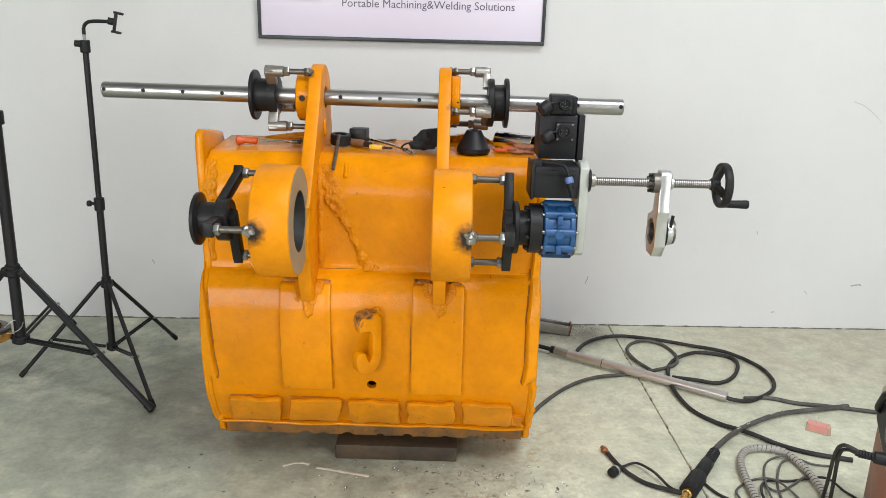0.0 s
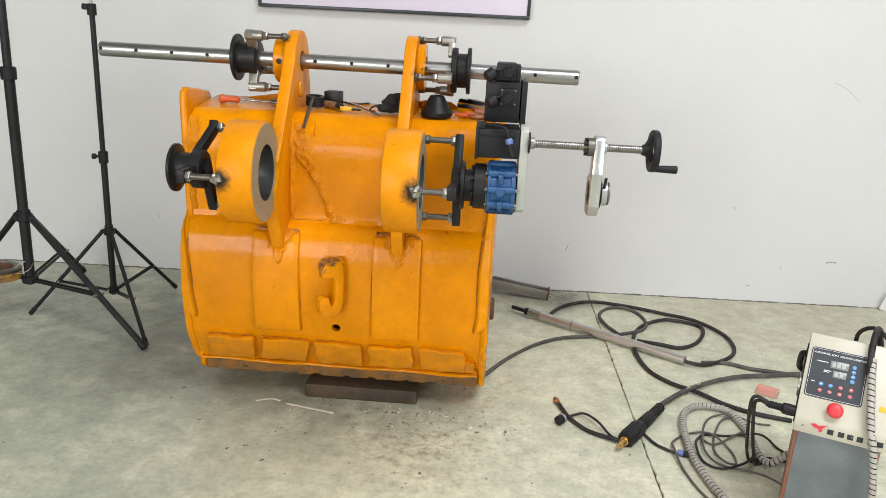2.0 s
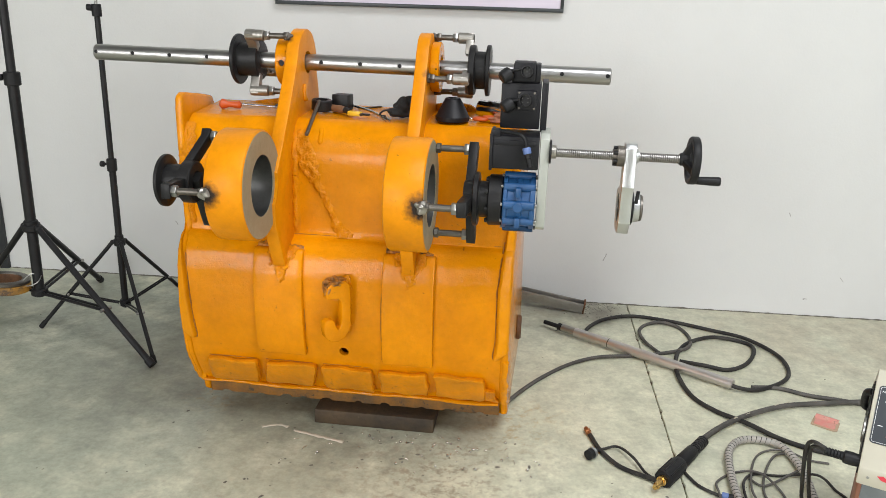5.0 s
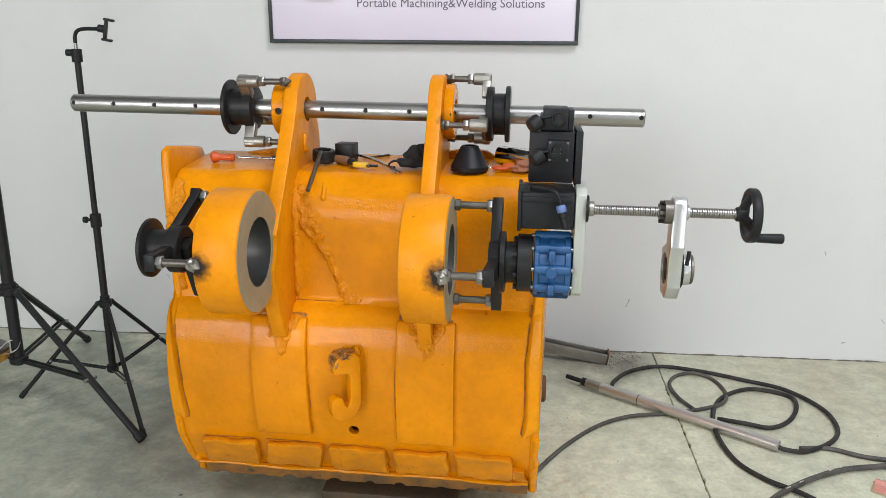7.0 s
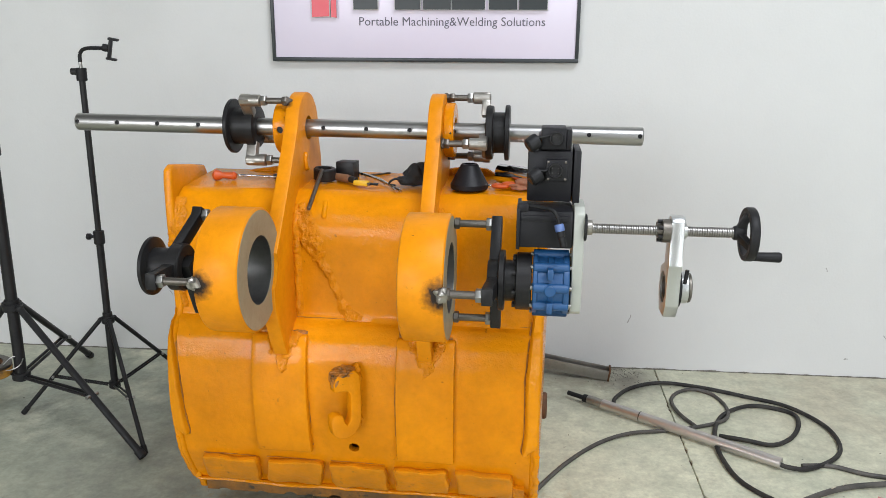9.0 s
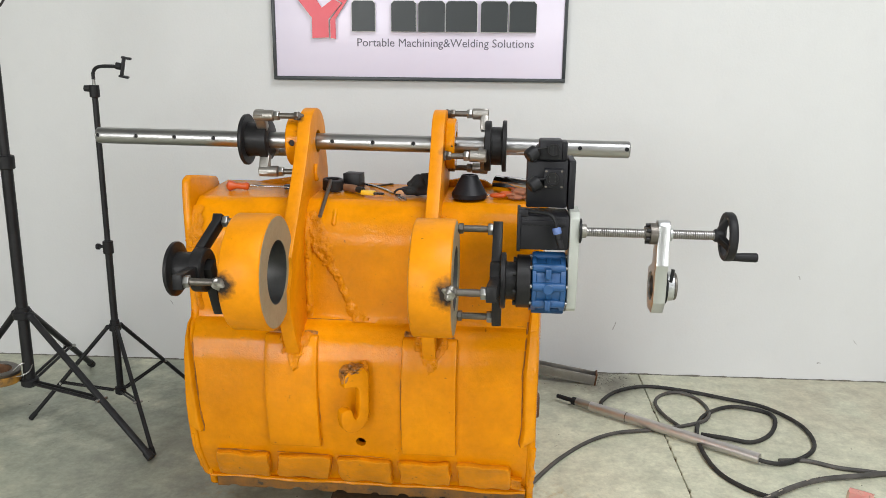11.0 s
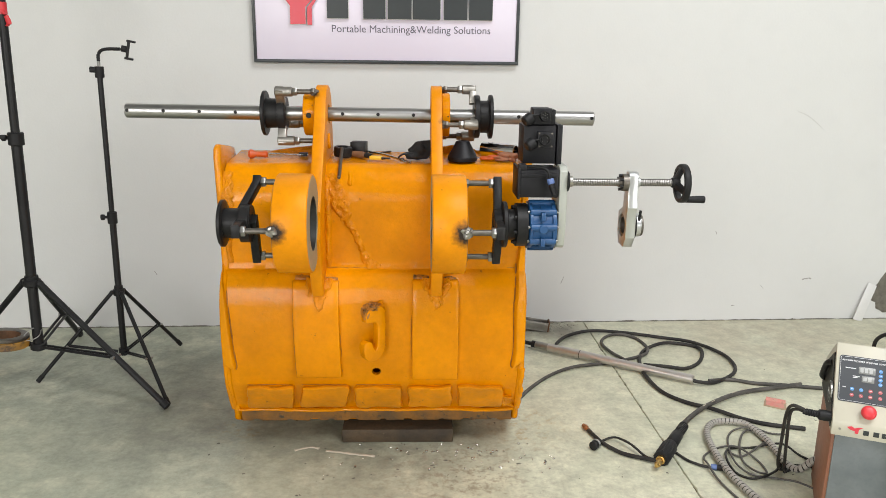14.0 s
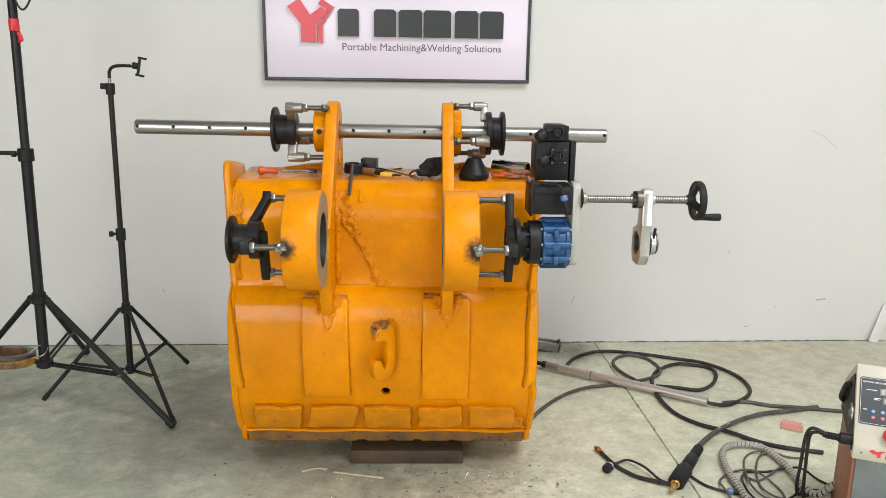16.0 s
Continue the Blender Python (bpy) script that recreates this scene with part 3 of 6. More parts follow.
def side_plate(x0, x1, seed):
    rim = []
    for y, z in FRONT[3:21]:
        rim.append((y - 0.008 + 0.002 * noise.noise((seed, y * 8, z * 8)), z - (0.004 if z < 0.12 else 0)))
    rim += [(2.270, 1.05), (2.276, 1.088), (2.30, 1.097), (2.42, 1.080), (2.512, 1.064), (2.535, 1.03), (2.72, 0.84), (2.95, 0.46), (3.06, 0.16), (3.05, 0.04), (2.80, 0.028), (2.60, 0.040)]
    bm = prism("x", rim, x0, x1, 0.009, 3)
    out = 1 if x0 > -0.2 else -1
    for v in bm.verts:
        # the bucket widens towards its mouth; the rim is hammered out of line
        v.co.x += out * (0.028 * (v.co.y - 2.2) + 0.012 * max(0, min(1, (v.co.z - 0.90) / 0.12))) + 0.004 * noise.noise((seed, v.co.y * 4, v.co.z * 6))
    return bm


for x0, x1, s in ((-0.745, -0.720, 1.0), (0.264, 0.288, 5.0)):
    part("side_plate", side_plate(x0, x1, s), ORANGE, bucket)
part("cutting_edge", box(-0.74, 0.29, 2.99, 3.13, 0.018, 0.06, 0.006), ORANGE, bucket)


def rim_bead(pts, r, seed, flat=1.0, wide=1.5, rough=0.6):
    """A weld run on the shell's face through (x, z, lift): a ridge with an uneven, rippled crown whose edges die into the face."""
    line = glide(pts, 14)
    bm, rows, m = bmesh.new(), [], 10
    for i, p in enumerate(line):
        d = line[min(i + 1, len(line) - 1)] - line[max(i - 1, 0)]
        t = Vector((d.x, d.y, 0)).normalized()
        s = Vector((-t.y, t.x, 0))
        end = min(1.0, min(i, len(line) - 1 - i) / 3 + 0.2)
        row = []
        for k in range(m + 1):
            u = 2 * k / m - 1
            w = r * wide * (1 + 0.5 * min(rough, 0.7) * noise.noise((seed * 3.1, i * 0.21, math.copysign(1, u)))) * u
            q = Vector((p.x, p.y, 0)) + s * w
            h = r * flat * 1.15 * end * (1 - u * u) * (1 + rough * noise.noise((q.x * 45, q.y * 45, seed)) + 0.35 * rough * noise.noise((q.x * 150, q.y * 150, seed + 5)))
            row.append(bm.verts.new((q.x, face_y(q.y) - p.z * (1 - u * u) - max(h, 0) + 0.0025, q.y)))
        rows.append(row)
    for a, b in zip(rows, rows[1:]):
        for k in range(m):
            bm.faces.new((a[k], a[k + 1], b[k + 1], b[k]))
    return bm


# unseen plate added behind the shell to keep light out of the drain hole
part("unseen_backing", box(-0.724, 0.276, 2.34, 2.356, 0.075, 1.005, 0.002), ORANGE, bucket)
# heavy overlapping weld along both side edges
def edge_flap(rows, outer, seed, proud=0.017):
    """A thick run of weld lapped over the side plate's edge; rows: (z, inner x)."""
    line = glide([(x, z, 0) for z, x in rows], 10)
    bm, grid, m = bmesh.new(), [], 12
    for i, p in enumerate(line):
        end = min(1.0, (len(line) - 1 - i) / 5 + 0.15)
        xo = outer if i < len(line) * 0.80 else outer + (p.x - outer) * min(0.62, (i / len(line) - 0.80) * 6)
        row = []
        for k in range(m + 1):
            u = k / m
            x = p.x + (xo - p.x) * u
            h = proud * end * min(1.0, u / 0.22) ** 0.5 * (1 - 0.35 * u * u)
            h *= 1 + 0.22 * noise.noise((x * 30, p.y * 22, seed)) + 0.08 * noise.noise((x * 120, p.y * 90, seed + 3))
            row.append(bm.verts.new((x, face_y(p.y) - h + (0.003 if k in (0, m) else 0), p.y)))
        grid.append(row)
    for a, b in zip(grid, grid[1:]):
        for k in range(m):
            bm.faces.new((a[k], a[k + 1], b[k + 1], b[k]))
    return bm


FLAP_R = ((0.76, 0.262), (0.70, 0.258), (0.645, 0.252), (0.60, 0.249), (0.571, 0.246), (0.50, 0.247), (0.418, 0.248), (0.385, 0.245), (0.36, 0.242), (0.346, 0.246))
FLAP_L = ((0.70, -0.738), (0.66, -0.733), (0.62, -0.724), (0.56, -0.716), (0.50, -0.711), (0.43, -0.706), (0.39, -0.703), (0.355, -0.699), (0.342, -0.703))
part("edge_weld", edge_flap(FLAP_R, 0.285, 1.7, 0.022), ORANGE_WELD, bucket, "thick rounded weld lapped over the edge")
part("edge_weld", edge_flap(FLAP_L, -0.742, 8.3, 0.017), ORANGE_WELD, bucket, "thick rounded weld lapped over the edge")
part("edge_weld", rim_bead([(-0.716, 1.00, 0.004), (-0.719, 0.93, 0.005), (-0.718, 0.84, 0.005), (-0.720, 0.76, 0.006), (-0.714, 0.70, 0.004)], 0.010, 3, 0.8, 1.3, 0.5), ORANGE_ROUGH, bucket)
part("edge_weld", tube([(0.282, face_y(z) - 0.006, z) for z in (0.345, 0.31, 0.27, 0.23, 0.19, 0.16)], 0.0085, 10, 10, 0.8, 42, 0.7), ORANGE_WELD, bucket, "uneven weld down the edge")
part("edge_weld", tube([(-0.737, face_y(z) - 0.006, z) for z in (0.335, 0.29, 0.24, 0.19)], 0.006, 10, 10, 0.6, 42, 0.7), ORANGE_WELD, bucket, "uneven weld down the edge")
part("seam_weld", rim_bead([(-0.715 + 0.098 * i, 0.679 + 0.002 * math.sin(i * 2.1), -0.004) for i in range(11)], 0.006, 4, 0.9, 1.4, 0.7), ORANGE_WELD, bucket)
for pts in ([(-0.725, 1.03), (-0.66, 1.036), (-0.60, 1.048), (-0.52, 1.060), (-0.435, 1.068), (-0.435, 1.02), (-0.725, 1.02)], [(-0.02, 1.06), (0.05, 1.072), (0.11, 1.066), (0.135, 1.052), (0.19, 1.050), (0.285, 1.040), (0.285, 1.02), (-0.02, 1.02)]):
    part("rear_lip", prism("y", pts, 2.540, 2.562, 0.004), ORANGE_ROUGH, bucket)
part("heel_lip", tube([(-0.730, 2.262, 0.185), (-0.724, 2.262, 0.163)] + [(-0.715 + i * 0.0980, 2.263 + 0.002 * math.sin(i * 1.3), 0.152 + 0.0022 * math.sin(i * 1.9)) for i in range(11)], 0.0105, 10, 10, 0.30, 30, 0.62), ORANGE_WELD, bucket, "proud weld ridge along the heel")


def plate_on_face(x0, x1, z0, z1, t, seed, bevel=0.004, skew=0.0, n=10, rough=0.002):
    """A plate bent to the shell's face, t thick."""
    bm = bmesh.new()
    lo, hi = [], []
    m = 8
    for i in range(n + 1):
        z = z0 + (z1 - z0) * i / n
        a, b = [], []
        for k in range(m + 1):
            x = x0 + (x1 - x0) * k / m + skew * (i / n - 0.5)
            zz = z + rough * 1.5 * noise.noise((x * 21, z * 5, seed))
            w = rough * noise.noise((x * 17, zz * 17, seed + 3))
            xx = x + (rough * 1.2 * noise.noise((seed, zz * 30, 2)) if k in (0, m) else 0)
            y = face_y(zz)
            a.append(bm.verts.new((xx, y + 0.006, zz)))
            b.append(bm.verts.new((xx, y - t + w, zz)))
        lo.append(a), hi.append(b)
    for g in (lo, hi):
        for a, b in zip(g, g[1:]):
            for k in range(m):
                bm.faces.new((a[k], a[k + 1], b[k + 1], b[k]))
    for i in range(n):
        for k in (0, m):
            bm.faces.new((lo[i][k], lo[i + 1][k], hi[i + 1][k], hi[i][k]))
    for i in (0, n):
        for k in range(m):
            bm.faces.new((lo[i][k], lo[i][k + 1], hi[i][k + 1], hi[i][k]))
    bmesh.ops.recalc_face_normals(bm, faces=bm.faces)
    return bevelled(bm, bevel, 2, 50)


part("wear_plate", plate_on_face(-0.498, -0.344, 0.312, 0.655, 0.019, 1.0, 0.006, skew=-0.006, n=22, rough=0.001), ORANGE, bucket)
part("wear_plate", plate_on_face(-0.100, 0.058, 0.303, 0.658, 0.019, 2.0, 0.006, n=22, rough=0.001), ORANGE, bucket)
for x0, x1, s in ((-0.675, -0.514, -0.012), (-0.487, -0.323, -0.012), (-0.299, -0.136, -0.006), (-0.113, 0.040, 0.004), (0.063, 0.220, 0.004)):
    part("heel_pad", plate_on_face(x0, x1, 0.172, 0.272, 0.026, x0 * 9, 0.008, -s, 10, 0.007), ORANGE_WORN, bucket)
def heel_strip():
    """The scraped bar under the heel's lip, its lower edge chipped into shallow notches."""
    bm, rows, n = bmesh.new(), [], 260
    for i in range(n + 1):
        x = -0.718 + 0.984 * i / n
        z = 0.088 + 0.0016 * noise.noise((x * 24, 3.0, 0.0))
        for c, w, d in ((-0.665, 0.016, 0.006), (-0.545, 0.014, 0.004), (-0.455, 0.018, 0.009), (-0.395, 0.012, 0.005), (-0.315, 0.018, 0.009), (-0.205, 0.013, 0.007), (-0.115, 0.016, 0.009), (0.01, 0.012, 0.005), (0.10, 0.016, 0.008), (0.205, 0.013, 0.005)):
            if abs(x - c) < w:
                z += d * math.sqrt(1 - ((x - c) / w) ** 2)
        y = 2.300 + 0.0015 * noise.noise((x * 15, 1.0, 0.0))
        rows.append([bm.verts.new(v) for v in ((x, 2.33, 0.150), (x, y, 0.149), (x, y + 0.001, z + 0.003), (x, y + 0.004, z), (x, 2.36, z))])
    for a, b in zip(rows, rows[1:]):
        for k in range(4):
            bm.faces.new((a[k], a[k + 1], b[k + 1], b[k]))
    return bm


part("heel_strip", heel_strip(), ORANGE_DARK, bucket, "dark scraped and chipped lower strip")
part("small_lug", plate_on_face(0.222, 0.258, 0.165, 0.212, 0.016, 4.4, 0.006, 0, 8, 0.014), ORANGE_ROUGH, bucket)


def seam(pts, lift=0.0008, r=0.0014):
    return tube([(x, face_y(z) - lift, z) for x, z in pts], r, 6, 8, 0.9, 60)


for xa, xb, z0, z1, sk in ((-0.498, -0.344, 0.312, 0.655, -0.003), (-0.101, 0.056, 0.303, 0.658, 0.0)):
    part("seam_dirt", seam([(xa - 0.002 - sk, z0 + 0.01), (xa - 0.002 - sk * 0.3, 0.42), (xa - 0.002 + sk * 0.3, 0.54), (xa - 0.002 + sk, z1 - 0.004)]), SEAM, bucket, "dark dirt in the joint")
    part("seam_dirt", seam([(xb + 0.002 - sk, z0 + 0.02), (xb + 0.002, 0.46), (xb + 0.002 + sk, z1 - 0.03)], 0.0006, 0.0011), SEAM, bucket)
    part("seam_dirt", seam([(xa, z0 - 0.003), ((xa + xb) / 2, z0 - 0.005), (xb, z0 - 0.003)], 0.0006, 0.0011), SEAM, bucket)
    part("burnt_corner", rim_bead([(xa + 0.004, z1 + 0.004, 0.006), (xa + 0.03, z1 + 0.005, 0.008), (xa + 0.058, z1 + 0.003, 0.004)], 0.0055, xa * 7, 0.8, 1.7, 1.3), BURNT, bucket, "burnt weld at the plate corner")
    part("burnt_corner", rim_bead([(xb - 0.05, z1 + 0.001, 0.006), (xb - 0.025, z1 + 0.002, 0.006), (xb - 0.006, z1, 0.003)], 0.0045, xa * 5, 0.7, 1.6, 1.2), BURNT, bucket)
for x0, x1 in ((-0.675, -0.514), (-0.487, -0.323), (-0.299, -0.136), (-0.113, 0.040), (0.063, 0.220)):
    part("seam_dirt", seam([(x0 + 0.004, 0.276), ((x0 + x1) / 2, 0.277), (x1 - 0.004, 0.275)], 0.0006, 0.0011), SEAM, bucket)
part("seam_dirt", seam([(-0.712 + 0.0975 * i, 0.687) for i in range(11)], -0.0006, 0.0011), SEAM, bucket)
part("seam_dirt", seam([(x - 0.0016, z) for z, x in FLAP_R[1:]], 0.0004, 0.0021), SEAM, bucket, "dark gap beside the edge weld")
part("seam_dirt", seam([(x + 0.0016, z) for z, x in FLAP_L[1:]], 0.0004, 0.0021), SEAM, bucket, "dark gap beside the edge weld")

# the ears with their upper eyes, the lower bosses
EY, EZ, BY, BZ = 2.440, 1.189, 2.020, 0.891
EAR = (arc(EY, EZ, 0.099, 166, -15, 20) + [(2.555, 1.10), (2.56, 1.03), (2.33, 0.99), (2.275, 0.92), (2.265, 0.70), (2.245, 0.66), (2.215, 0.622), (2.188, 0.598),
       (2.160, 0.612), (2.135, 0.66), (2.09, 0.76), (2.09, 0.87), (2.130, 0.920), (2.188, 0.992), (2.246, 1.068), (2.300, 1.144)])
for x0, x1, bx0, bx1, rx0, rx1 in ((-0.431, -0.392, -0.505, -0.401, -0.474, -0.431), (-0.038, 0.0, -0.041, 0.063, 0.0, 0.028)):
    part("ear_plate", cut(prism("x", EAR, x0, x1, 0.004, 2), join(rod((x0 - 0.02, EY, EZ), (x1 + 0.02, EY, EZ), 0.034, 32), rod((x0 - 0.02, BY, BZ), (x1 + 0.02, BY, BZ), 0.10, 48))), ORANGE_BURNT, bucket)
    part("eye_ring", cut(ring((rx0, EY, EZ), (rx1, EY, EZ), 0.075, 0.036, 48, 0.003), rod((rx0 + 0.021, EY - 0.12, EZ), (rx0 + 0.021, EY, EZ), 0.0095 if rx0 < -0.2 else 0.003, 16)), ORANGE, bucket)
    part("grub_screw", rod((rx0 + 0.021, EY - 0.069, EZ), (rx0 + 0.021, EY - 0.045, EZ), 0.0092 if rx0 < -0.2 else 0.0028, 14), BLACK, bucket, "dark recessed grub screw")
    boss = part("pin_boss", lathe((bx0, BY, BZ), (bx1, BY, BZ), [(0.0005, 0.1465), (0.0025, 0.1505), (0.005, 0.152), (bx1 - bx0 - 0.005, 0.152), (bx1 - bx0 - 0.0025, 0.1505), (bx1 - bx0 - 0.0005, 0.1465)], 72), ORANGE_BURNT, bucket)
    for a, b, e in ((bx0, bx0 + 0.004, 0), (bx1 - 0.004, bx1, 1)):
        part("bore_face", ring((a, BY, BZ), (b, BY, BZ), 0.146, 0.0845, 72, 0.0006), BORE, boss, "bare machined steel face")
    part("bore", lathe((bx0, BY, BZ), (bx1, BY, BZ), [(0.0015, 0.0845), (0.0015, 0.084), (bx1 - bx0 - 0.0015, 0.084), (bx1 - bx0 - 0.0015, 0.0845)], 72), BORE_IN, boss, "bright bored steel")

def weld_field(mid, seed, lift=0.0, high=0.007, step=0.003, ragged=0.012, pad=0.02):
    """A broad lumpy run of weld on the face. mid: (z, x, half width) from its top down; its ragged rim sinks into the face."""
    zs = [p[0] for p in mid]
    x0, x1 = min(p[1] - p[2] for p in mid) - pad, max(p[1] + p[2] for p in mid) + pad
    z0, z1 = min(zs) - pad * 0.5, max(zs) + pad * 0.5
    nx, nz = int((x1 - x0) / step), int((z1 - z0) / step)

    def at(z):
        for p, q in zip(mid, mid[1:]):
            if q[0] <= z <= p[0]:
                k = (p[0] - z) / (p[0] - q[0])
                return p[1] + (q[1] - p[1]) * k, p[2] + (q[2] - p[2]) * k
        e = mid[0] if z > mid[0][0] else mid[-1]
        return e[1], e[2] - abs(z - e[0])
    bm, grid = bmesh.new(), []
    for i in range(nz + 1):
        z = z0 + (z1 - z0) * i / nz
        c, half = at(z)
        row = []
        for k in range(nx + 1):
            x = x0 + (x1 - x0) * k / nx
            edge = half - abs(x - c) + ragged * noise.noise((x * 50, z * 50, seed)) + 0.4 * ragged * noise.noise((x * 130, z * 130, seed))
            lump = 0.55 + 0.9 * noise.noise((x * 62, z * 48, seed + 2)) + 0.55 * abs(noise.noise((x * 140, z * 100, seed + 4)))
            h = max(-0.3, min(1, edge / 0.008))
            row.append(bm.verts.new((x, face_y(z) - lift - (high * max(0.15, lump) * h if h > 0 else 0.006 * h / 0.3 * 0.5), z)))
        grid.append(row)
    for a, b in zip(grid, grid[1:]):
        for k in range(nx):
            if max(a[k].co.y, b[k + 1].co.y) < face_y(a[k].co.z) - lift + 0.0028:
                bm.faces.new((a[k], a[k + 1], b[k + 1], b[k]))
    return bm


# welds at the ears' feet, the burnt-through seam between them
for xc in (-0.411, -0.019):
    part("foot_weld", weld_field([(0.656, xc, 0.054), (0.625, xc, 0.038), (0.592, xc, 0.022), (0.566, xc, 0.006)], 3.3 + xc * 7, 0.0175, 0.010, 0.0025, 0.016), ORANGE_ROUGH, bucket, "lumpy ragged weld at the ear's foot")
    part("ear_weld", rim_bead([(xc + 0.024, 1.0, 0.002), (xc + 0.025, 0.9, 0.002), (xc + 0.026, 0.8, 0.002), (xc + 0.025, 0.69, 0.002)], 0.009, 6, 1.0, 1.6, 0.5), ORANGE_ROUGH, bucket)
part("repair_weld", weld_field([(1.000, -0.372, 0.012), (0.965, -0.362, 0.030), (0.925, -0.352, 0.034), (0.890, -0.340, 0.030), (0.860, -0.325, 0.017), (0.80, -0.292, 0.012), (0.745, -0.268, 0.012), (0.715, -0.252, 0.022), (0.695, -0.232, 0.034)], 5.1, 0.0, 0.008, 0.0025, 0.010), ORANGE_ROUGH, bucket, "broad lumpy repair weld down the panel")
part("repair_weld", weld_field([(0.90, -0.384, 0.010), (0.85, -0.384, 0.012), (0.78, -0.386, 0.009), (0.71, -0.384, 0.008)], 6.4, 0.0, 0.008, 0.0025, 0.008), ORANGE_ROUGH, bucket, "lumpy fillet weld beside the ear")
part("edge_weld", weld_field([(1.00, -0.722, 0.022), (0.95, -0.722, 0.026), (0.90, -0.722, 0.024), (0.84, -0.722, 0.018), (0.76, -0.722, 0.014)], 7.9, 0.004, 0.007, 0.003, 0.012), ORANGE_ROUGH, bucket, "lumpy weld along the upper edge")
part("paint_run", tube([(-0.390, 2.395, 1.125), (-0.390, 2.388, 1.105), (-0.390, 2.392, 1.082), (-0.390, 2.408, 1.078)], 0.006, 8, 8, 0.3, 60), ORANGE, bucket, "thick run of dried paint")
part("weld_stub", rim_bead([(-0.309, 1.012, 0.002), (-0.309, 0.995, 0.004), (-0.309, 0.965, 0.003)], 0.006, 14), ORANGE, bucket)

# lifting hook welded on the face
# a thick C-shaped plate standing on edge, turned so that its mouth opens outwards to the west
HOOK = [(-0.074, 0.538), (-0.075, 0.560), (-0.070, 0.576), (-0.056, 0.588), (-0.036, 0.592), (-0.014, 0.588), (0.0, 0.574), (0.002, 0.54), (0.002, 0.450), (-0.004, 0.424), (-0.018, 0.406),
        (-0.040, 0.398), (-0.064, 0.402), (-0.080, 0.418), (-0.085, 0.446), (-0.083, 0.468), (-0.068, 0.474), (-0.052, 0.468), (-0.046, 0.446), (-0.039, 0.436), (-0.031, 0.446), (-0.028, 0.470), (-0.028, 0.524), (-0.036, 0.534), (-0.052, 0.537)]
HM = Matrix.Translation((-0.199, 2.152, 0)) @ Matrix.Rotation(radians(38), 4, "Z")
hook = part("lifting_hook", moved(prism("y", HOOK, -0.016, 0.016, 0.004, 3), HM), ORANGE, bucket, "thick C-shaped lifting hook")
part("hook_weld", moved(join(blob((-0.040, 0.004, 0.586), 0.030, 0.5, 130, 4, (1.1, 0.75, 0.42)), blob((-0.066, 0.0, 0.565), 0.016, 0.6, 150, 3, (0.8, 1.1, 1.2))), HM), [BURNT], hook, "lumpy burnt weld")
part("hook_weld", moved(join(*[blob((0.002, 0.012 - 0.006 * (i % 2), 0.42 + 0.02 * i), 0.013, 0.5, 120, 3, (0.9, 1.0, 1.2)) for i in range(9)]), HM), ORANGE_ROUGH, hook, "painted lumpy fillet weld")
part("side_cutter", join(ring((0.300, 2.75, 0.215), (0.320, 2.75, 0.215), 0.046, 0.018, 28, 0.005)), RUST, bucket, "rusty worn steel eye")

# timber under the bucket
timber = box(-0.357, 0.052, 2.296, 2.50, 0.0, 0.053, 0.005)
solid("timber_block", timber, WOOD, "dark oily timber block under the bucket", "timber block", (-0.15, 2.36, 0))

# ---- boring bar through the upper eyes ----
AX0, AX1 = Vector((-1.089, 2.440, 1.194)), Vector((0.537, 2.440, 1.181))


def bar_z(x):
    return AX0.z + (AX1.z - AX0.z) * (x - AX0.x) / (AX1.x - AX0.x)


holes = bmesh.new()
for i in range(14):
    x = -1.078 + 0.1225 * i if i < 13 else 0.5265
    holes = join(holes, rod((x, 2.40, bar_z(x) + 0.003), (x, 2.442, bar_z(x) + 0.003), 0.0065, 14))
bar = thing("boring_bar", "long bright ground steel boring bar drilled with a row of holes", "boring bar", AX0)
part("shaft", cut(lathe(AX0, AX1, [(0, 0), (0, 0.022), (0.003, 0.0248), (1.623, 0.0248), (1.626, 0.022), (1.626, 0)], 48), holes), BARSTEEL, bar)
# black plugs added in the holes to imitate the shade inside
for i in range(14):
    x = -1.078 + 0.1225 * i if i < 13 else 0.5265
    part("hole_shade", rod((x, 2.4185, bar_z(x) + 0.003), (x, 2.436, bar_z(x) + 0.003), 0.0062, 12), BLACK, bar, "black plug standing in for the shade inside the hole")


def along_x(x, y, z, prof, seg=44):
    return lathe((x, y, z), (x + 1, y, z), prof, seg)


def stud(parent, x0, x1, y, z, r=0.0085, weld=True, at0=True):
    """A threaded stud along x from x0 to the welded end x1."""
    s = 1 if x1 > x0 else -1
    ob = part("stud", rod((x0, y, z), (x1, y, z), r, 16), BOLT, parent, "dark threaded stud")
    part("hex_nut", nut((x0 + s * 0.001, y, z), (x0 + s * 0.016, y, z), r * 1.75), ZINC, ob, "zinc-plated hex nut")
    part("hex_nut", nut((x1 - s * 0.017, y, z), (x1 - s * 0.004, y, z), r * 1.6), BOLT, ob)
    return ob


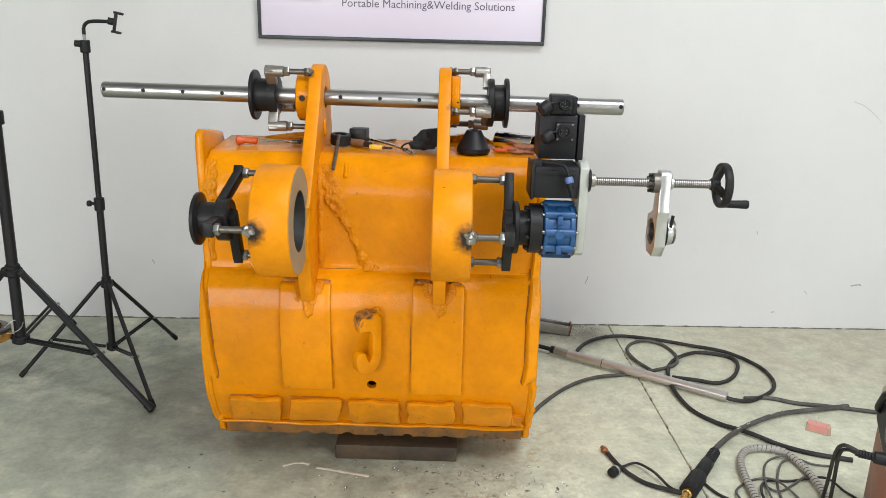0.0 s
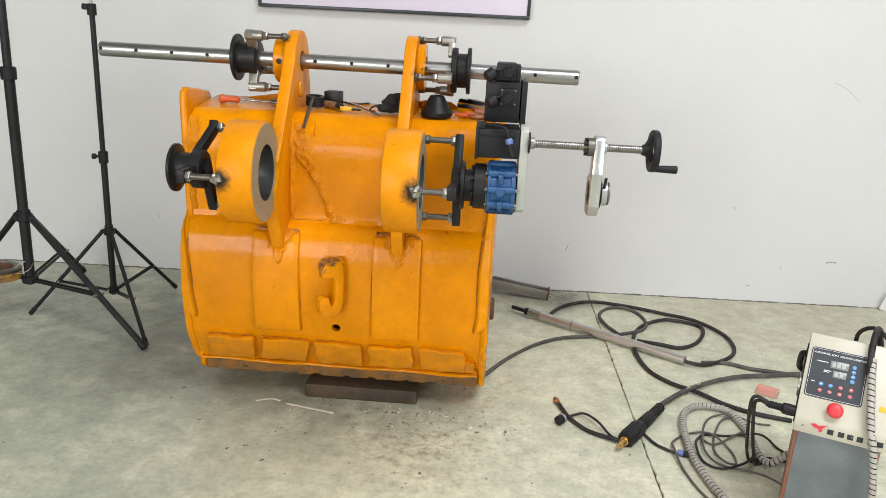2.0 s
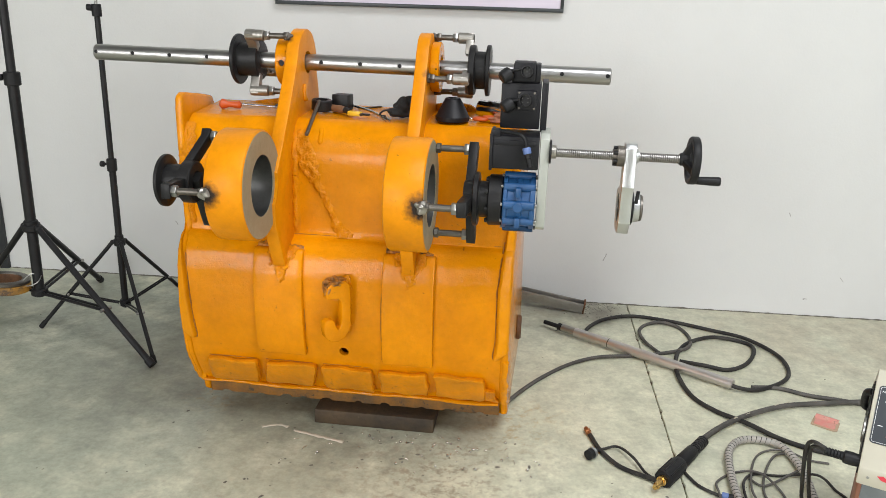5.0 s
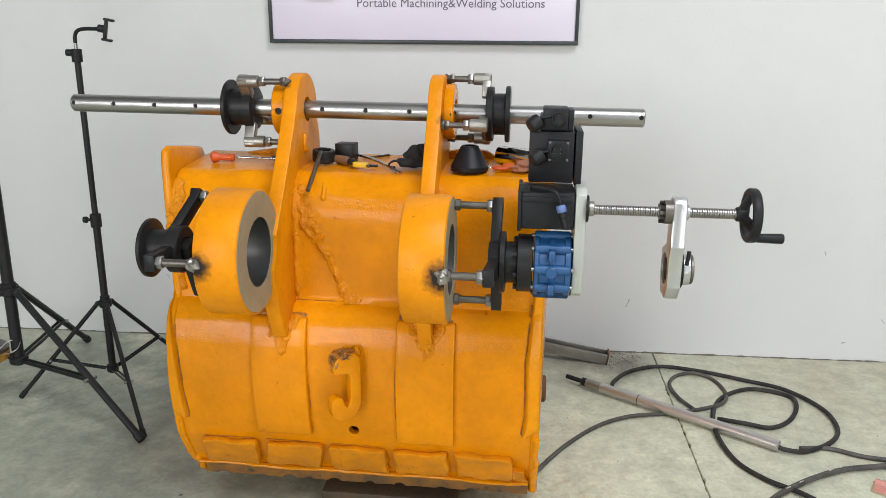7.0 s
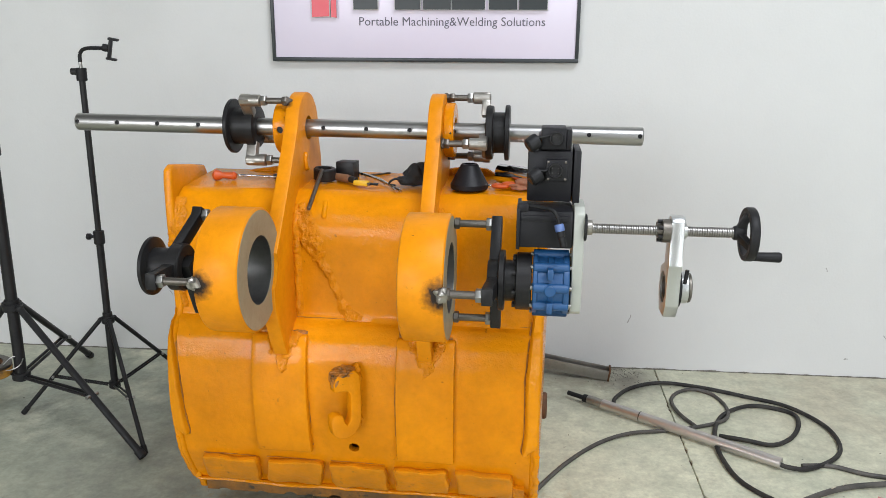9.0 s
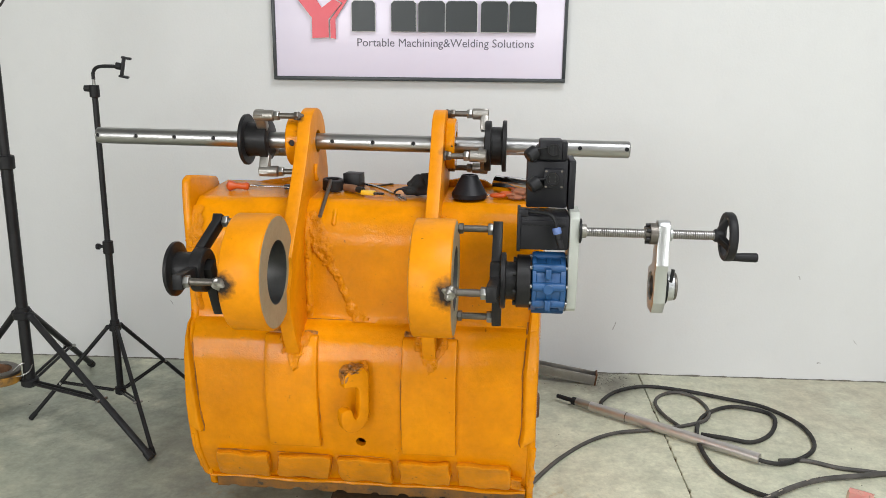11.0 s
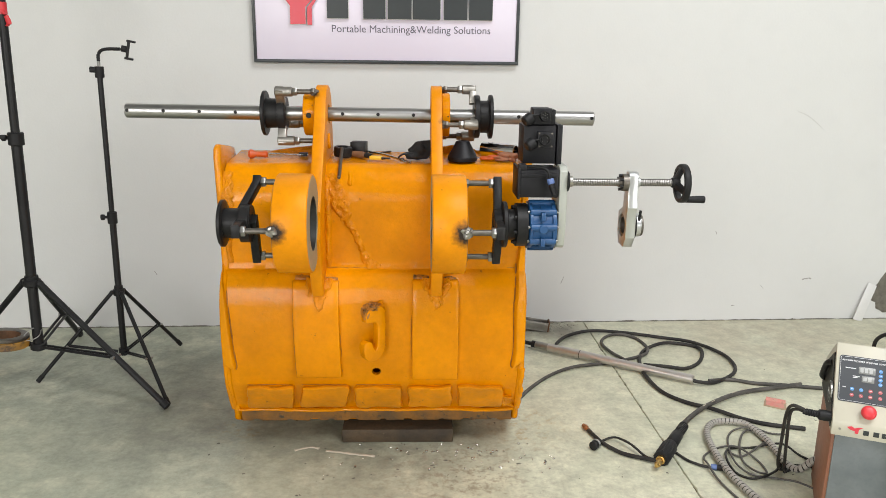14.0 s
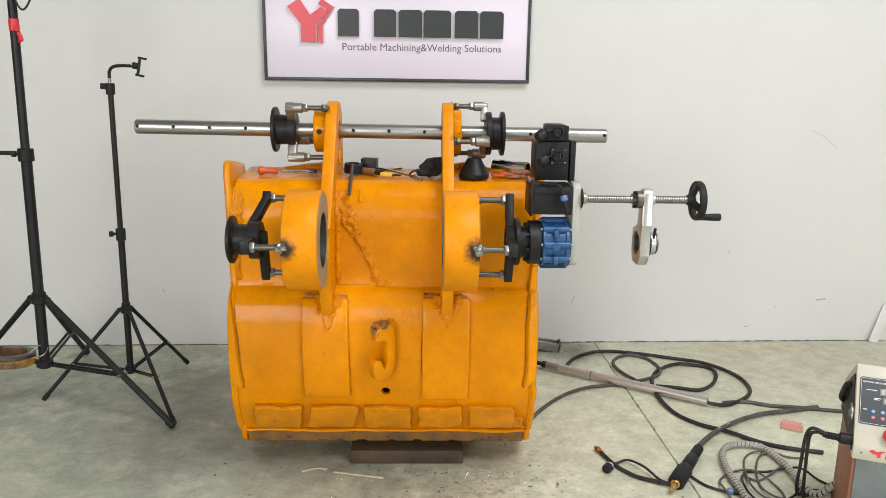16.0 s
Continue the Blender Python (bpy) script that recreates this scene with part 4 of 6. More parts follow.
def cast_arm(parent, x0, x1, xs, ang, yc, zc, r0, r1, ear_x):
    """A cast L-shaped arm from a collar outward, with its stud to the ear."""
    a = radians(ang)
    dy, dz = -math.cos(a), math.sin(a)
    lo, hi = min(x0, x1), max(x0, x1)
    bm = prism("z", [(lo, -0.014), (hi, -0.014), (hi, 0.014), (lo, 0.014)], 0, r1 - r0 + 0.014, 0.004)
    m = along((0, yc + dy * r0, zc + dz * r0), (0, yc + dy * r1, zc + dz * r1))
    # keep the arm's flat side across x
    q = Matrix(((1, 0, 0), (0, -dz, dy), (0, dy, dz))).to_4x4()
    q = Matrix.Translation((0, yc + dy * r0, zc + dz * r0)) @ q
    arm = part("arm", moved(bm, q), NICKEL, parent, "cast nickel-grey arm")
    y, z = yc + dy * r1, zc + dz * r1
    part("arm_eye", rod((x0, y, z), (xs, y, z), 0.0165, 20, 0.15), NICKEL, arm)
    stud(arm, xs, ear_x, y, z)
    return arm


# upper bearing supports
def flange_support(base, label, prof, arms, x0, x1, xs, ear_x, zc):
    ob = thing("bearing_support", label, "bearing support", base, "bearing supports")
    part("spool", along_x(base[0], EY, zc, prof), BLACK, ob, "black oxide steel spool")
    for a in arms:
        cast_arm(ob, x0, x1, xs, a, EY, zc, 0.045, 0.098, ear_x)
    return ob


ZL, ZR = bar_z(-0.57), bar_z(0.14)
up_l = flange_support((-0.618, EY, ZL), "black flanged bearing spool with three cast arms, clamped on the bar", [(0, 0.0255), (0, 0.075), (0.002, 0.077), (0.010, 0.077), (0.012, 0.075), (0.012, 0.052), (0.052, 0.050), (0.054, 0.060), (0.078, 0.060), (0.080, 0.057), (0.080, 0.0255), (0, 0.0255)],
                      (52, -68, 206), -0.566, -0.536, -0.507, -0.428, ZL)
up_r = flange_support((0.114, EY, ZR), "black double-flanged bearing spool with three cast arms", [(0, 0.0255), (0, 0.072), (0.002, 0.074), (0.017, 0.074), (0.019, 0.072), (0.020, 0.056), (0.050, 0.056), (0.051, 0.073), (0.053, 0.076), (0.062, 0.076), (0.064, 0.074), (0.064, 0.0255), (0, 0.0255)],
                      (112, -12, 230), 0.122, 0.098, 0.073, 0.004, ZR)
for k in range(6):
    a = k * math.pi / 3 + 0.3
    part("bolt_hole", along_x(-0.6190, EY + 0.064 * math.cos(a), ZL + 0.064 * math.sin(a), [(0, 0), (0, 0.0045), (0.0012, 0.0045), (0.0012, 0)], 12), BOLT, up_l)


# lower bearing supports on the bosses
def flat_arm(parent, x_hub, x_tip, ang, r0, r1, w=0.038, t=0.025):
    """A black flat bar from the hub to the stud, stepping sideways from x_hub to x_tip."""
    a = radians(ang)
    dy, dz = -math.cos(a), math.sin(a)
    poly = [(x_hub - t / 2, 0), (x_hub + t / 2, 0), (x_tip + t / 2, r1 - r0), (x_tip + t / 2, r1 - r0 + 0.016), (x_tip - t / 2, r1 - r0 + 0.016), (x_tip - t / 2, r1 - r0 - 0.004)]
    bm = prism("y", poly, -w / 2, w / 2, 0.002)
    q = Matrix(((1, 0, 0), (0, -dz, dy), (0, dy, dz))).to_4x4()
    return part("arm", moved(bm, Matrix.Translation((0, BY + dy * r0, BZ + dz * r0)) @ q), BLACK, parent, "black flat steel arm")


def lower_support(name, base, label, prof, x_hub, tips, ends):
    ob = thing("bearing_support", label, "bearing support", base, "bearing supports")
    part("spool", along_x(base[0], BY, BZ, prof), BLACK, ob, "black oxide steel spool")
    for ang, xt, xh, r0 in tips:
        arm = flat_arm(ob, xh, xt, ang, r0, 0.136)
        a = radians(ang)
        y, z = BY - math.cos(a) * 0.136, BZ + math.sin(a) * 0.136
        s = 1 if ends > xt else -1
        stud(arm, xt + s * 0.010, ends, y, z, 0.009)
    return ob


low_l = lower_support("low_l", (-0.680, BY, BZ), "black flanged bearing spool with three flat arms welded to the boss",
                      [(0, 0.026), (0, 0.069), (0.002, 0.072), (0.010, 0.072), (0.012, 0.069), (0.013, 0.046), (0.060, 0.046), (0.062, 0.058), (0.090, 0.058), (0.094, 0.054), (0.094, 0.030), (0, 0.026)],
                      -0.598, ((3, -0.604, -0.610, 0.030), (122, -0.579, -0.622, 0.036), (241, -0.590, -0.582, -0.02)), -0.499)
low_r = lower_support("low_r", (0.150, BY, BZ), "black bearing flange with three flat arms welded to the boss",
                      [(0, 0.026), (0, 0.045), (0.004, 0.048), (0.024, 0.048), (0.026, 0.068), (0.028, 0.071), (0.038, 0.071), (0.040, 0.068), (0.041, 0.048), (0.064, 0.048), (0.066, 0.064), (0.068, 0.067), (0.100, 0.067), (0.102, 0.064), (0.102, 0.026), (0, 0.026)],
                      0.162, ((2, 0.158, 0.166, 0.030), (122, 0.166, 0.164, 0.0), (242, 0.168, 0.168, 0.03)), 0.060)
for ob, x, s in ((low_l, -0.502, -1), (low_r, 0.058, 1)):
    part("weld_bead", blob((x, BY - 0.143, BZ + 0.008), 0.017, 0.5, 110), NICKEL, ob, "shiny lumpy weld bead")
for ang, rx in ((112, 0.002), (-12, 0.003), (230, 0.003)):
    a = radians(ang)
    part("weld_bead", blob((rx - 0.002, EY - math.cos(a) * 0.098, ZR + math.sin(a) * 0.098), 0.013, 0.5, 110), SOOT, up_r, "burnt weld bead")
for ang in (52, -68, 206):
    a = radians(ang)
    part("weld_bead", blob((-0.432, EY - math.cos(a) * 0.098, ZL + math.sin(a) * 0.098), 0.012, 0.5, 110), SOOT, up_l, "burnt weld bead")
for i in range(8):
    a = i * math.pi / 4 + 0.2
    y, z = BY + 0.058 * math.cos(a), BZ + 0.058 * math.sin(a)
    part("cap_screw", along_x(0.208, y, z, [(0, 0), (0, 0.006), (0.007, 0.006), (0.008, 0.005), (0.008, 0)], 12), BLACK, low_r)

# ---- rotation unit: gearbox, motor, plate ----
unit = thing("rotation_drive", "boring machine drive with blue gearbox and black servo motor", "drive unit", (0.29, BY, BZ))
GX0, GX1 = 0.254, 0.336
gear = part("gearbox", along_x(GX0, BY, BZ, [(0, 0.03), (0, 0.069), (0.002, 0.072), (0.010, 0.072), (0.012, 0.066), (0.034, 0.065), (0.035, 0.068), (0.047, 0.068), (0.048, 0.065), (0.068, 0.066), (0.070, 0.072), (0.080, 0.072), (0.082, 0.070), (0.082, 0.03), (0, 0.03)], 48), BLUE, unit, "blue cast gearbox")
for ang in range(-75, 286, 40):
    a = radians(ang)
    y, z = BY - 0.068 * math.cos(a), BZ + 0.068 * math.sin(a)
    rib = part("rib", rod((GX0 + 0.001, y, z), (GX1 - 0.001, y, z), 0.0115, 14, 0.2), BLUE, gear)
    for e, s in ((GX0 - 0.005, 1), (GX1 + 0.0, 1)):
        part("screw", along_x(e, y, z, [(0, 0), (0, 0.0048), (0.005, 0.0048), (0.005, 0)], 10), ZINC, rib, "bright socket screw")
part("plug", lathe((0.293, BY - 0.064, BZ + 0.002), (0.293, BY - 0.2, BZ + 0.002), [(0, 0.0), (0, 0.014), (0.016, 0.0135), (0.018, 0.011), (0.018, 0)], 24), BLUE, gear)
for z0, z1 in ((0.027, 0.052), (-0.052, -0.027)):
    part("rib", box(0.286, 0.300, BY - 0.078, BY - 0.05, BZ + z0, BZ + z1, 0.003), BLUE, gear)
PLY, PLT, PLB = 2.025, 1.078, 0.824
plate = part("side_plate", prism("x", [(PLY - 0.050, PLB + 0.012), (PLY - 0.030, PLB), (PLY + 0.030, PLB), (PLY + 0.060, PLB + 0.03), (PLY + 0.07, 0.92), (PLY + 0.065, PLT - 0.02), (PLY + 0.045, PLT), (PLY - 0.035, PLT), (PLY - 0.052, PLT - 0.015), (PLY - 0.062, 0.92)], 0.340, 0.364, 0.003, 2), PLATE, unit, "pale grey-green painted end plate")
part("bearing_cap", along_x(0.364, 1.985, 1.032, [(0, 0), (0, 0.030), (0.004, 0.030), (0.005, 0.028), (0.005, 0.0)], 30), BLACK, plate)
part("nut_collar", along_x(0.369, 1.985, 1.032, [(0, 0), (0, 0.017), (0.011, 0.017), (0.012, 0.015), (0.012, 0)], 24), NICKEL, plate)
head = part("angle_gearbox", join(box(0.218, 0.338, 1.972, 2.085, 0.984, 1.068, 0.004), box(0.214, 0.222, 1.966, 2.09, 0.980, 1.073, 0.002), box(0.216, 0.24, 1.968, 2.0, 1.066, 1.084, 0.003), box(0.225, 0.33, 1.968, 1.974, 1.045, 1.058, 0.001)), BLACK_PAINT, unit, "black square motor housing")
lead = part("motor_lead", tube([(0.232, 1.985, 1.078), (0.262, 1.972, 1.077), (0.292, 1.955, 1.074), (0.304, 1.948, 1.058), (0.307, 1.945, 1.044)], 0.0045, 10), PLASTIC, head, "short black motor lead")
part("plug_sleeve", lathe((0.306, 1.945, 1.046), (0.313, 1.940, 1.020), [(0, 0), (0, 0.009), (0.003, 0.0105), (0.014, 0.0105), (0.016, 0.009), (0.016, 0)], 18), BLUE_CAP, lead, "blue plug sleeve")
part("plug_body", lathe((0.3095, 1.942, 1.032), (0.320, 1.936, 0.994), [(0, 0), (0, 0.0085), (0.012, 0.009), (0.014, 0.0075), (0.020, 0.0085), (0.026, 0.007), (0.034, 0.0075), (0.036, 0.006), (0.036, 0)], 16), PLASTIC, lead)
servo = part("servo_motor", join(box(0.234, 0.334, 2.030, 2.140, 1.078, 1.193, 0.004), box(0.336, 0.352, 2.024, 2.146, 1.072, 1.196, 0.003), box(0.257, 0.330, 2.036, 2.13, 1.193, 1.226, 0.004)), BLACK_PAINT, unit, "black upright servo motor")
cap = part("encoder_cover", join(box(0.262, 0.318, 2.028, 2.1, 1.196, 1.244, 0.004), box(0.318, 0.330, 2.034, 2.1, 1.198, 1.240, 0.002)), BLACK_PAINT, servo)
for z, r, sq in ((1.221, 0.016, 0.0), (1.152, 0.017, 0.024)):
    y = 2.026
    if sq:
        part("connector_flange", box(0.299 - sq, 0.299 + sq, 2.012, 2.031, z - sq, z + sq, 0.002), BLACK_PAINT, servo)
        y = 2.012
        for u in (-1, 1):
            for v in (-1, 1):
                part("flange_screw", lathe((0.299 + u * 0.019, y + 0.001, z + v * 0.019), (0.299 + u * 0.019, y - 1, z + v * 0.019), [(0, 0), (0, 0.003), (0.002, 0.003), (0.003, 0)], 8), BOLT, servo)
    con = part("connector", lathe((0.296, y + 0.004, z), (0.292, y - 0.10, z + 0.012), [(0, 0), (0, r), (0.010, r), (0.011, r * 0.95), (0.020, r * 0.95), (0.021, r * 0.9), (0.021, r * 0.78), (0.010, r * 0.76), (0.010, 0)], 28), BLACK, servo, "round threaded socket")
    for u, v in ((-0.4, 0.3), (0.4, 0.3), (-0.4, -0.3), (0.4, -0.3)) + (((0, 0.1), (0, -0.5), (0, 0.55)) if not sq else ()):
        part("pin", lathe((0.2955 + u * r, y - 0.004, z + v * r + 0.001), (0.2925 + u * r, y - 0.1, z + v * r + 0.012), [(0, 0), (0, 0.0011), (0.009, 0.0011), (0.009, 0)], 8), ZINC, con)
    cx, cz = (0.238, 1.206) if not sq else (0.246, 1.134)
    dust = part("dust_cap", lathe((cx + 0.016, y - 0.004, cz + 0.012), (cx - 0.02, y - 0.020, cz - 0.012), [(0, 0.0135), (0, 0.0165), (0.006, 0.018), (0.024, 0.0165), (0.028, 0.012), (0.028, 0), (0.024, 0), (0.024, 0.0135), (0, 0.0135)], 22), PLASTIC, servo, "hanging black rubber dust cap")
    part("strap", tube([(cx + 0.01, y - 0.012, cz + 0.018), (cx + 0.03, y - 0.010, cz + 0.02), (0.285, y - 0.002, z + 0.008)], 0.003, 8), PLASTIC, dust)

# ---- feed screw with handwheel and arm ----
feed = thing("feed_screw", "threaded feed screw with black handwheel and aluminium bearing arm", "feed screw", (0.55, 1.985, 1.032))
SY, SZc = 1.985, 1.030
part("screw", thread((0.381, SY, SZc), (0.690, SY, SZc), 0.0115, 0.0052), SCREW, feed, "bright trapezoidal screw")
AR = [(SY - 0.026, 1.052), (SY - 0.014, 1.062), (SY + 0.014, 1.062), (SY + 0.026, 1.052), (SY + 0.028, 1.0), (SY + 0.035, 0.95), (BY + 0.052, 0.93), (BY + 0.054, 0.865), (BY + 0.032, 0.828),
      (BY - 0.034, 0.828), (BY - 0.060, 0.86), (BY - 0.060, 0.935), (SY - 0.034, 0.955), (SY - 0.026, 0.985)]
AR = [(BY - 0.004 + (y - BY + 0.004) * 0.84, z) for y, z in AR]
arm_bm = cut(prism("x", AR, 0.548, 0.578, 0.0025), join(rod((0.54, BY - 0.004, 0.892), (0.60, BY - 0.004, 0.892), 0.036, 36), rod((0.54, SY, SZc), (0.60, SY, SZc), 0.012, 20)))
arm = part("bearing_arm", arm_bm, ALU, feed, "milled aluminium arm")
part("bearing", ring((0.551, BY - 0.004, 0.892), (0.572, BY - 0.004, 0.892), 0.0365, 0.026, 40, 0.002), BOLT, arm, "dark ball bearing")
part("lock_plate", prism("x", arc(BY - 0.004, 0.892, 0.045, 0, 345, 23), 0.578, 0.584, 0.001), BLACK, arm)
part("shaft_collar", ring((0.584, BY - 0.004, 0.892), (0.601, BY - 0.004, 0.892), 0.036, 0.0255, 36), ALU, arm, "bright shaft collar")
part("shaft_collar", ring((0.601, BY - 0.004, 0.892), (0.608, BY - 0.004, 0.892), 0.034, 0.0255, 36), BOLT, arm)
part("clamp_pin", rod((0.587, BY - 0.050, 0.915), (0.590, BY - 0.052, 0.947), 0.0045, 12), BLACK, arm)
screw_nut = part("flange_nut", along_x(0.520, SY, SZc, [(0, 0.012), (0, 0.015), (0.010, 0.016), (0.011, 0.026), (0.028, 0.026), (0.028, 0.012), (0, 0.012)], 30), BOLT, arm, "dark flanged nut")
for i in range(6):
    a = i * math.pi / 3 + 0.5
    part("cap_screw", along_x(0.521, SY + 0.0205 * math.cos(a), SZc + 0.0205 * math.sin(a), [(0, 0), (0, 0.0045), (0.010, 0.0045), (0.010, 0)], 10), BLACK, screw_nut)
part("nut_collar", along_x(0.578, SY, SZc, [(0, 0.012), (0, 0.016), (0.005, 0.016), (0.006, 0.014), (0.006, 0.012), (0, 0.012)], 24), ALU, arm)
WX = 0.715
HR = 0.0588
wheel = part("handwheel", along_x(WX - 0.010, SY, SZc - 0.002, [(0, HR - 0.012), (0, HR - 0.002), (0.003, HR), (0.016, HR), (0.019, HR - 0.002), (0.019, HR - 0.011), (0.016, HR - 0.013), (0.003, HR - 0.014), (0, HR - 0.012)], 56), PLASTIC, feed, "black handwheel")
part("hub", along_x(0.682, SY, SZc, [(0, 0), (0, 0.014), (0.003, 0.016), (0.022, 0.015), (0.024, 0.013), (0.024, 0)], 28), PLASTIC, wheel)
for i in range(3):
    a = radians(90 + 120 * i)
    dy, dz = math.cos(a), math.sin(a)
    bm = prism("y", [(0.685, 0.008), (0.704, 0.008), (WX + 0.006, HR - 0.010), (WX - 0.008, HR - 0.010)], -0.009, 0.009, 0.002)
    q = Matrix(((1, 0, 0), (0, -dz, dy), (0, dy, dz))).to_4x4()
    part("spoke", moved(bm, Matrix.Translation((0, SY, SZc)) @ q), PLASTIC, wheel)
part("crank_handle", along_x(WX + 0.006, SY - 0.006, 0.980, [(0, 0), (0, 0.008), (0.004, 0.0095), (0.060, 0.0115), (0.064, 0.010), (0.065, 0)], 22), PLASTIC, wheel, "black crank handle")


# ---- stands ----
def light_stand(base, label, hub_z, feet, pole_top, r, low_z, collars, group="stands"):
    ob = thing("tripod_stand", label, "tripod stand", (base[0], base[1], 0), group)
    x, y = base[:2]
    top = Vector(pole_top)

    def at(z):
        k = (z - low_z) / (top.z - low_z)
        return Vector((x, y, low_z)).lerp(Vector((top.x, top.y, top.z)), k)
    z0 = low_z - 0.02
    prev = z0
    rr = r
    for i, cz in enumerate(list(collars) + [top.z]):
        part("pole", rod(at(prev), at(cz), rr, 20), STAND, ob)
        if i < len(collars):
            c = part("collar", rod(at(cz - 0.028), at(cz + 0.022), rr * 1.45, 20), PLASTIC, ob)
            p = at(cz)
            part("knob", join(rod(p + Vector((-rr, -0.004, 0.0)), p + Vector((-rr - 0.022, -0.006, 0)), 0.006, 12), rod(p + Vector((-rr - 0.016, -0.006, 0)), p + Vector((-rr - 0.030, -0.007, 0)), 0.012, 10)), PLASTIC, c)
        prev, rr = cz, rr * 0.80
    hub = part("hub", join(rod(at(hub_z - 0.014), at(hub_z + 0.014), r * 1.7, 20), rod(at(hub_z), at(hub_z + 0.03), r * 1.3, 20)), PLASTIC, ob)
    slider = part("slider", rod(at(low_z - 0.014), at(low_z + 0.014), r * 1.6, 20), PLASTIC, ob)
    for f in feet:
        f = Vector(f)
        h = at(hub_z)
        out = Vector((f.x - h.x, f.y - h.y, 0)).normalized()
        a = h + out * r * 2.1
        tip = Vector((f.x, f.y, 0.012))
        leg = part("leg", rod(a, tip, r * 0.62, 14), STAND, ob)
        part("foot_cap", rod(tip + (a - tip).normalized() * 0.03, tip - (a - tip).normalized() * 0.002, r * 0.78, 12), PLASTIC, leg)
        part("pivot", blob(a, r * 0.75, 0, 1, 2), PLASTIC, hub)
        m = a.lerp(tip, 0.60)
        s = at(low_z) + out * r * 1.8
        side = Vector((-out.y, out.x, 0)) * r * 0.5
        br = part("brace", join(rod(s + side, m + side, r * 0.30, 8), rod(s - side, m - side, r * 0.30, 8)), STAND, ob)
        part("brace_pivot", rod(m - side * 2.4, m + side * 2.4, r * 0.36, 10), ZINC, br)
    return ob, at


phone_stand, at1 = light_stand((-1.366, 2.918, 0), "slim black tripod stand with a gooseneck phone clamp", 0.385, ((-1.706, 2.828, 0), (-1.228, 3.258, 0), (-1.085, 2.600, 0)), (-1.356, 2.918, 1.318), 0.0135, 0.115, (0.715,))
p = at1(1.318)
part("collar", rod(at1(1.285), at1(1.330), 0.018, 18), PLASTIC, phone_stand)
part("knob", rod(p + Vector((-0.012, 0, -0.002)), p + Vector((-0.036, -0.004, 0)), 0.012, 12), PLASTIC, phone_stand)
part("spigot", rod(at1(1.325), at1(1.352), 0.006, 14), ZINC, phone_stand, "bright spigot")
neck = part("gooseneck", tube([(-1.356, 2.918, 1.35), (-1.354, 2.918, 1.376), (-1.338, 2.915, 1.393), (-1.308, 2.91, 1.398), (-1.262, 2.905, 1.398)], 0.0065, 12), PLASTIC, phone_stand)
clamp = part("phone_clamp", moved(join(rod((-0.02, 0, 0), (0.0, 0, 0), 0.013, 16), box(0.0, 0.010, -0.012, 0.012, -0.036, 0.036, 0.003), box(-0.004, 0.030, -0.012, 0.012, 0.030, 0.038, 0.002), box(-0.004, 0.030, -0.012, 0.012, -0.038, -0.030, 0.002)),
                                  Matrix.Translation((-1.236, 2.903, 1.397)) @ Matrix.Rotation(radians(12), 4, "Y") @ Matrix.Rotation(radians(15), 4, "Z")), PLASTIC, phone_stand)

big_stand, at2 = light_stand((-1.672, 2.803, 0), "tall heavy black tripod light stand tied with red tape", 0.462, ((-2.15, 2.98, 0), (-1.765, 3.395, 0), (-1.082, 2.578, 0)), (-1.640, 2.803, 2.3), 0.0205, 0.185, (1.055, 1.72))
lever = part("lever", box(-1.76, -1.69, 2.785, 2.80, 1.052, 1.068, 0.003), PLASTIC, big_stand)
tape = part("tape", ring(at2(1.52), at2(1.565), 0.0188, 0.015, 20), REDTAPE, big_stand, "red tape wrapped round the pole")
part("tape_end", tube([(-1.640, 2.786, 1.535), (-1.628, 2.782, 1.515), (-1.622, 2.785, 1.49), (-1.630, 2.787, 1.478)], 0.010, 8, 6, 0.3, 40, 0.3), REDTAPE, tape)
part("lead", tube([(-1.652, 2.785, 1.70), (-1.61, 2.78, 1.60), (-1.575, 2.785, 1.63), (-1.55, 2.79, 1.72)], 0.004, 8), RUBBER, big_stand)

# turned ring resting on the brace of the tall stand, wired to its pole
flange = thing("steel_ring", "worn yellow-painted steel ring, rusty inside, wired to a stand", "steel ring", (-1.790, 2.72, 0.2))
RM = Matrix.Translation((-1.790, 2.755, 0.205)) @ Matrix.Rotation(radians(6), 4, "Y") @ Matrix.Rotation(radians(-5), 4, "X")
RING = make_mat("worn_yellow_paint", (0.46, 0.23, 0.03), 0.5, 0, (0.13, 0.08, 0.035), 9, 0.9, 0.001, 70, spots=(0.08, 0.05, 0.03), spot_scale=12, spot_level=0.55)
part("ring", moved(lathe((0, 0, 0), (0, 0, 1), [(0, 0.062), (0, 0.092), (0.004, 0.096), (0.030, 0.096), (0.033, 0.092), (0.034, 0.062), (0, 0.062)], 48), RM), RING, flange)
part("rim", moved(lathe((0, 0, 0), (0, 0, 1), [(0.034, 0.062), (0.034, 0.090), (0.037, 0.094), (0.046, 0.094), (0.048, 0.091), (0.048, 0.064), (0.034, 0.062)], 48), RM), BOLT, flange, "dark bare steel rim")
part("bore", moved(lathe((0, 0, 0), (0, 0, 1), [(0.001, 0.062), (0.001, 0.0605), (0.045, 0.0605), (0.045, 0.062)], 48), RM), RUST, flange, "rusty bore")
part("tie_wire", tube([(-1.70, 2.75, 0.25), (-1.68, 2.775, 0.27), (-1.655, 2.80, 0.262), (-1.652, 2.775, 0.240), (-1.68, 2.760, 0.225), (-1.71, 2.745, 0.23)], 0.0022, 6), ZINC, flange, "loose tie wire")

# ---- tools lying on the bucket ----
TOP = 1.040
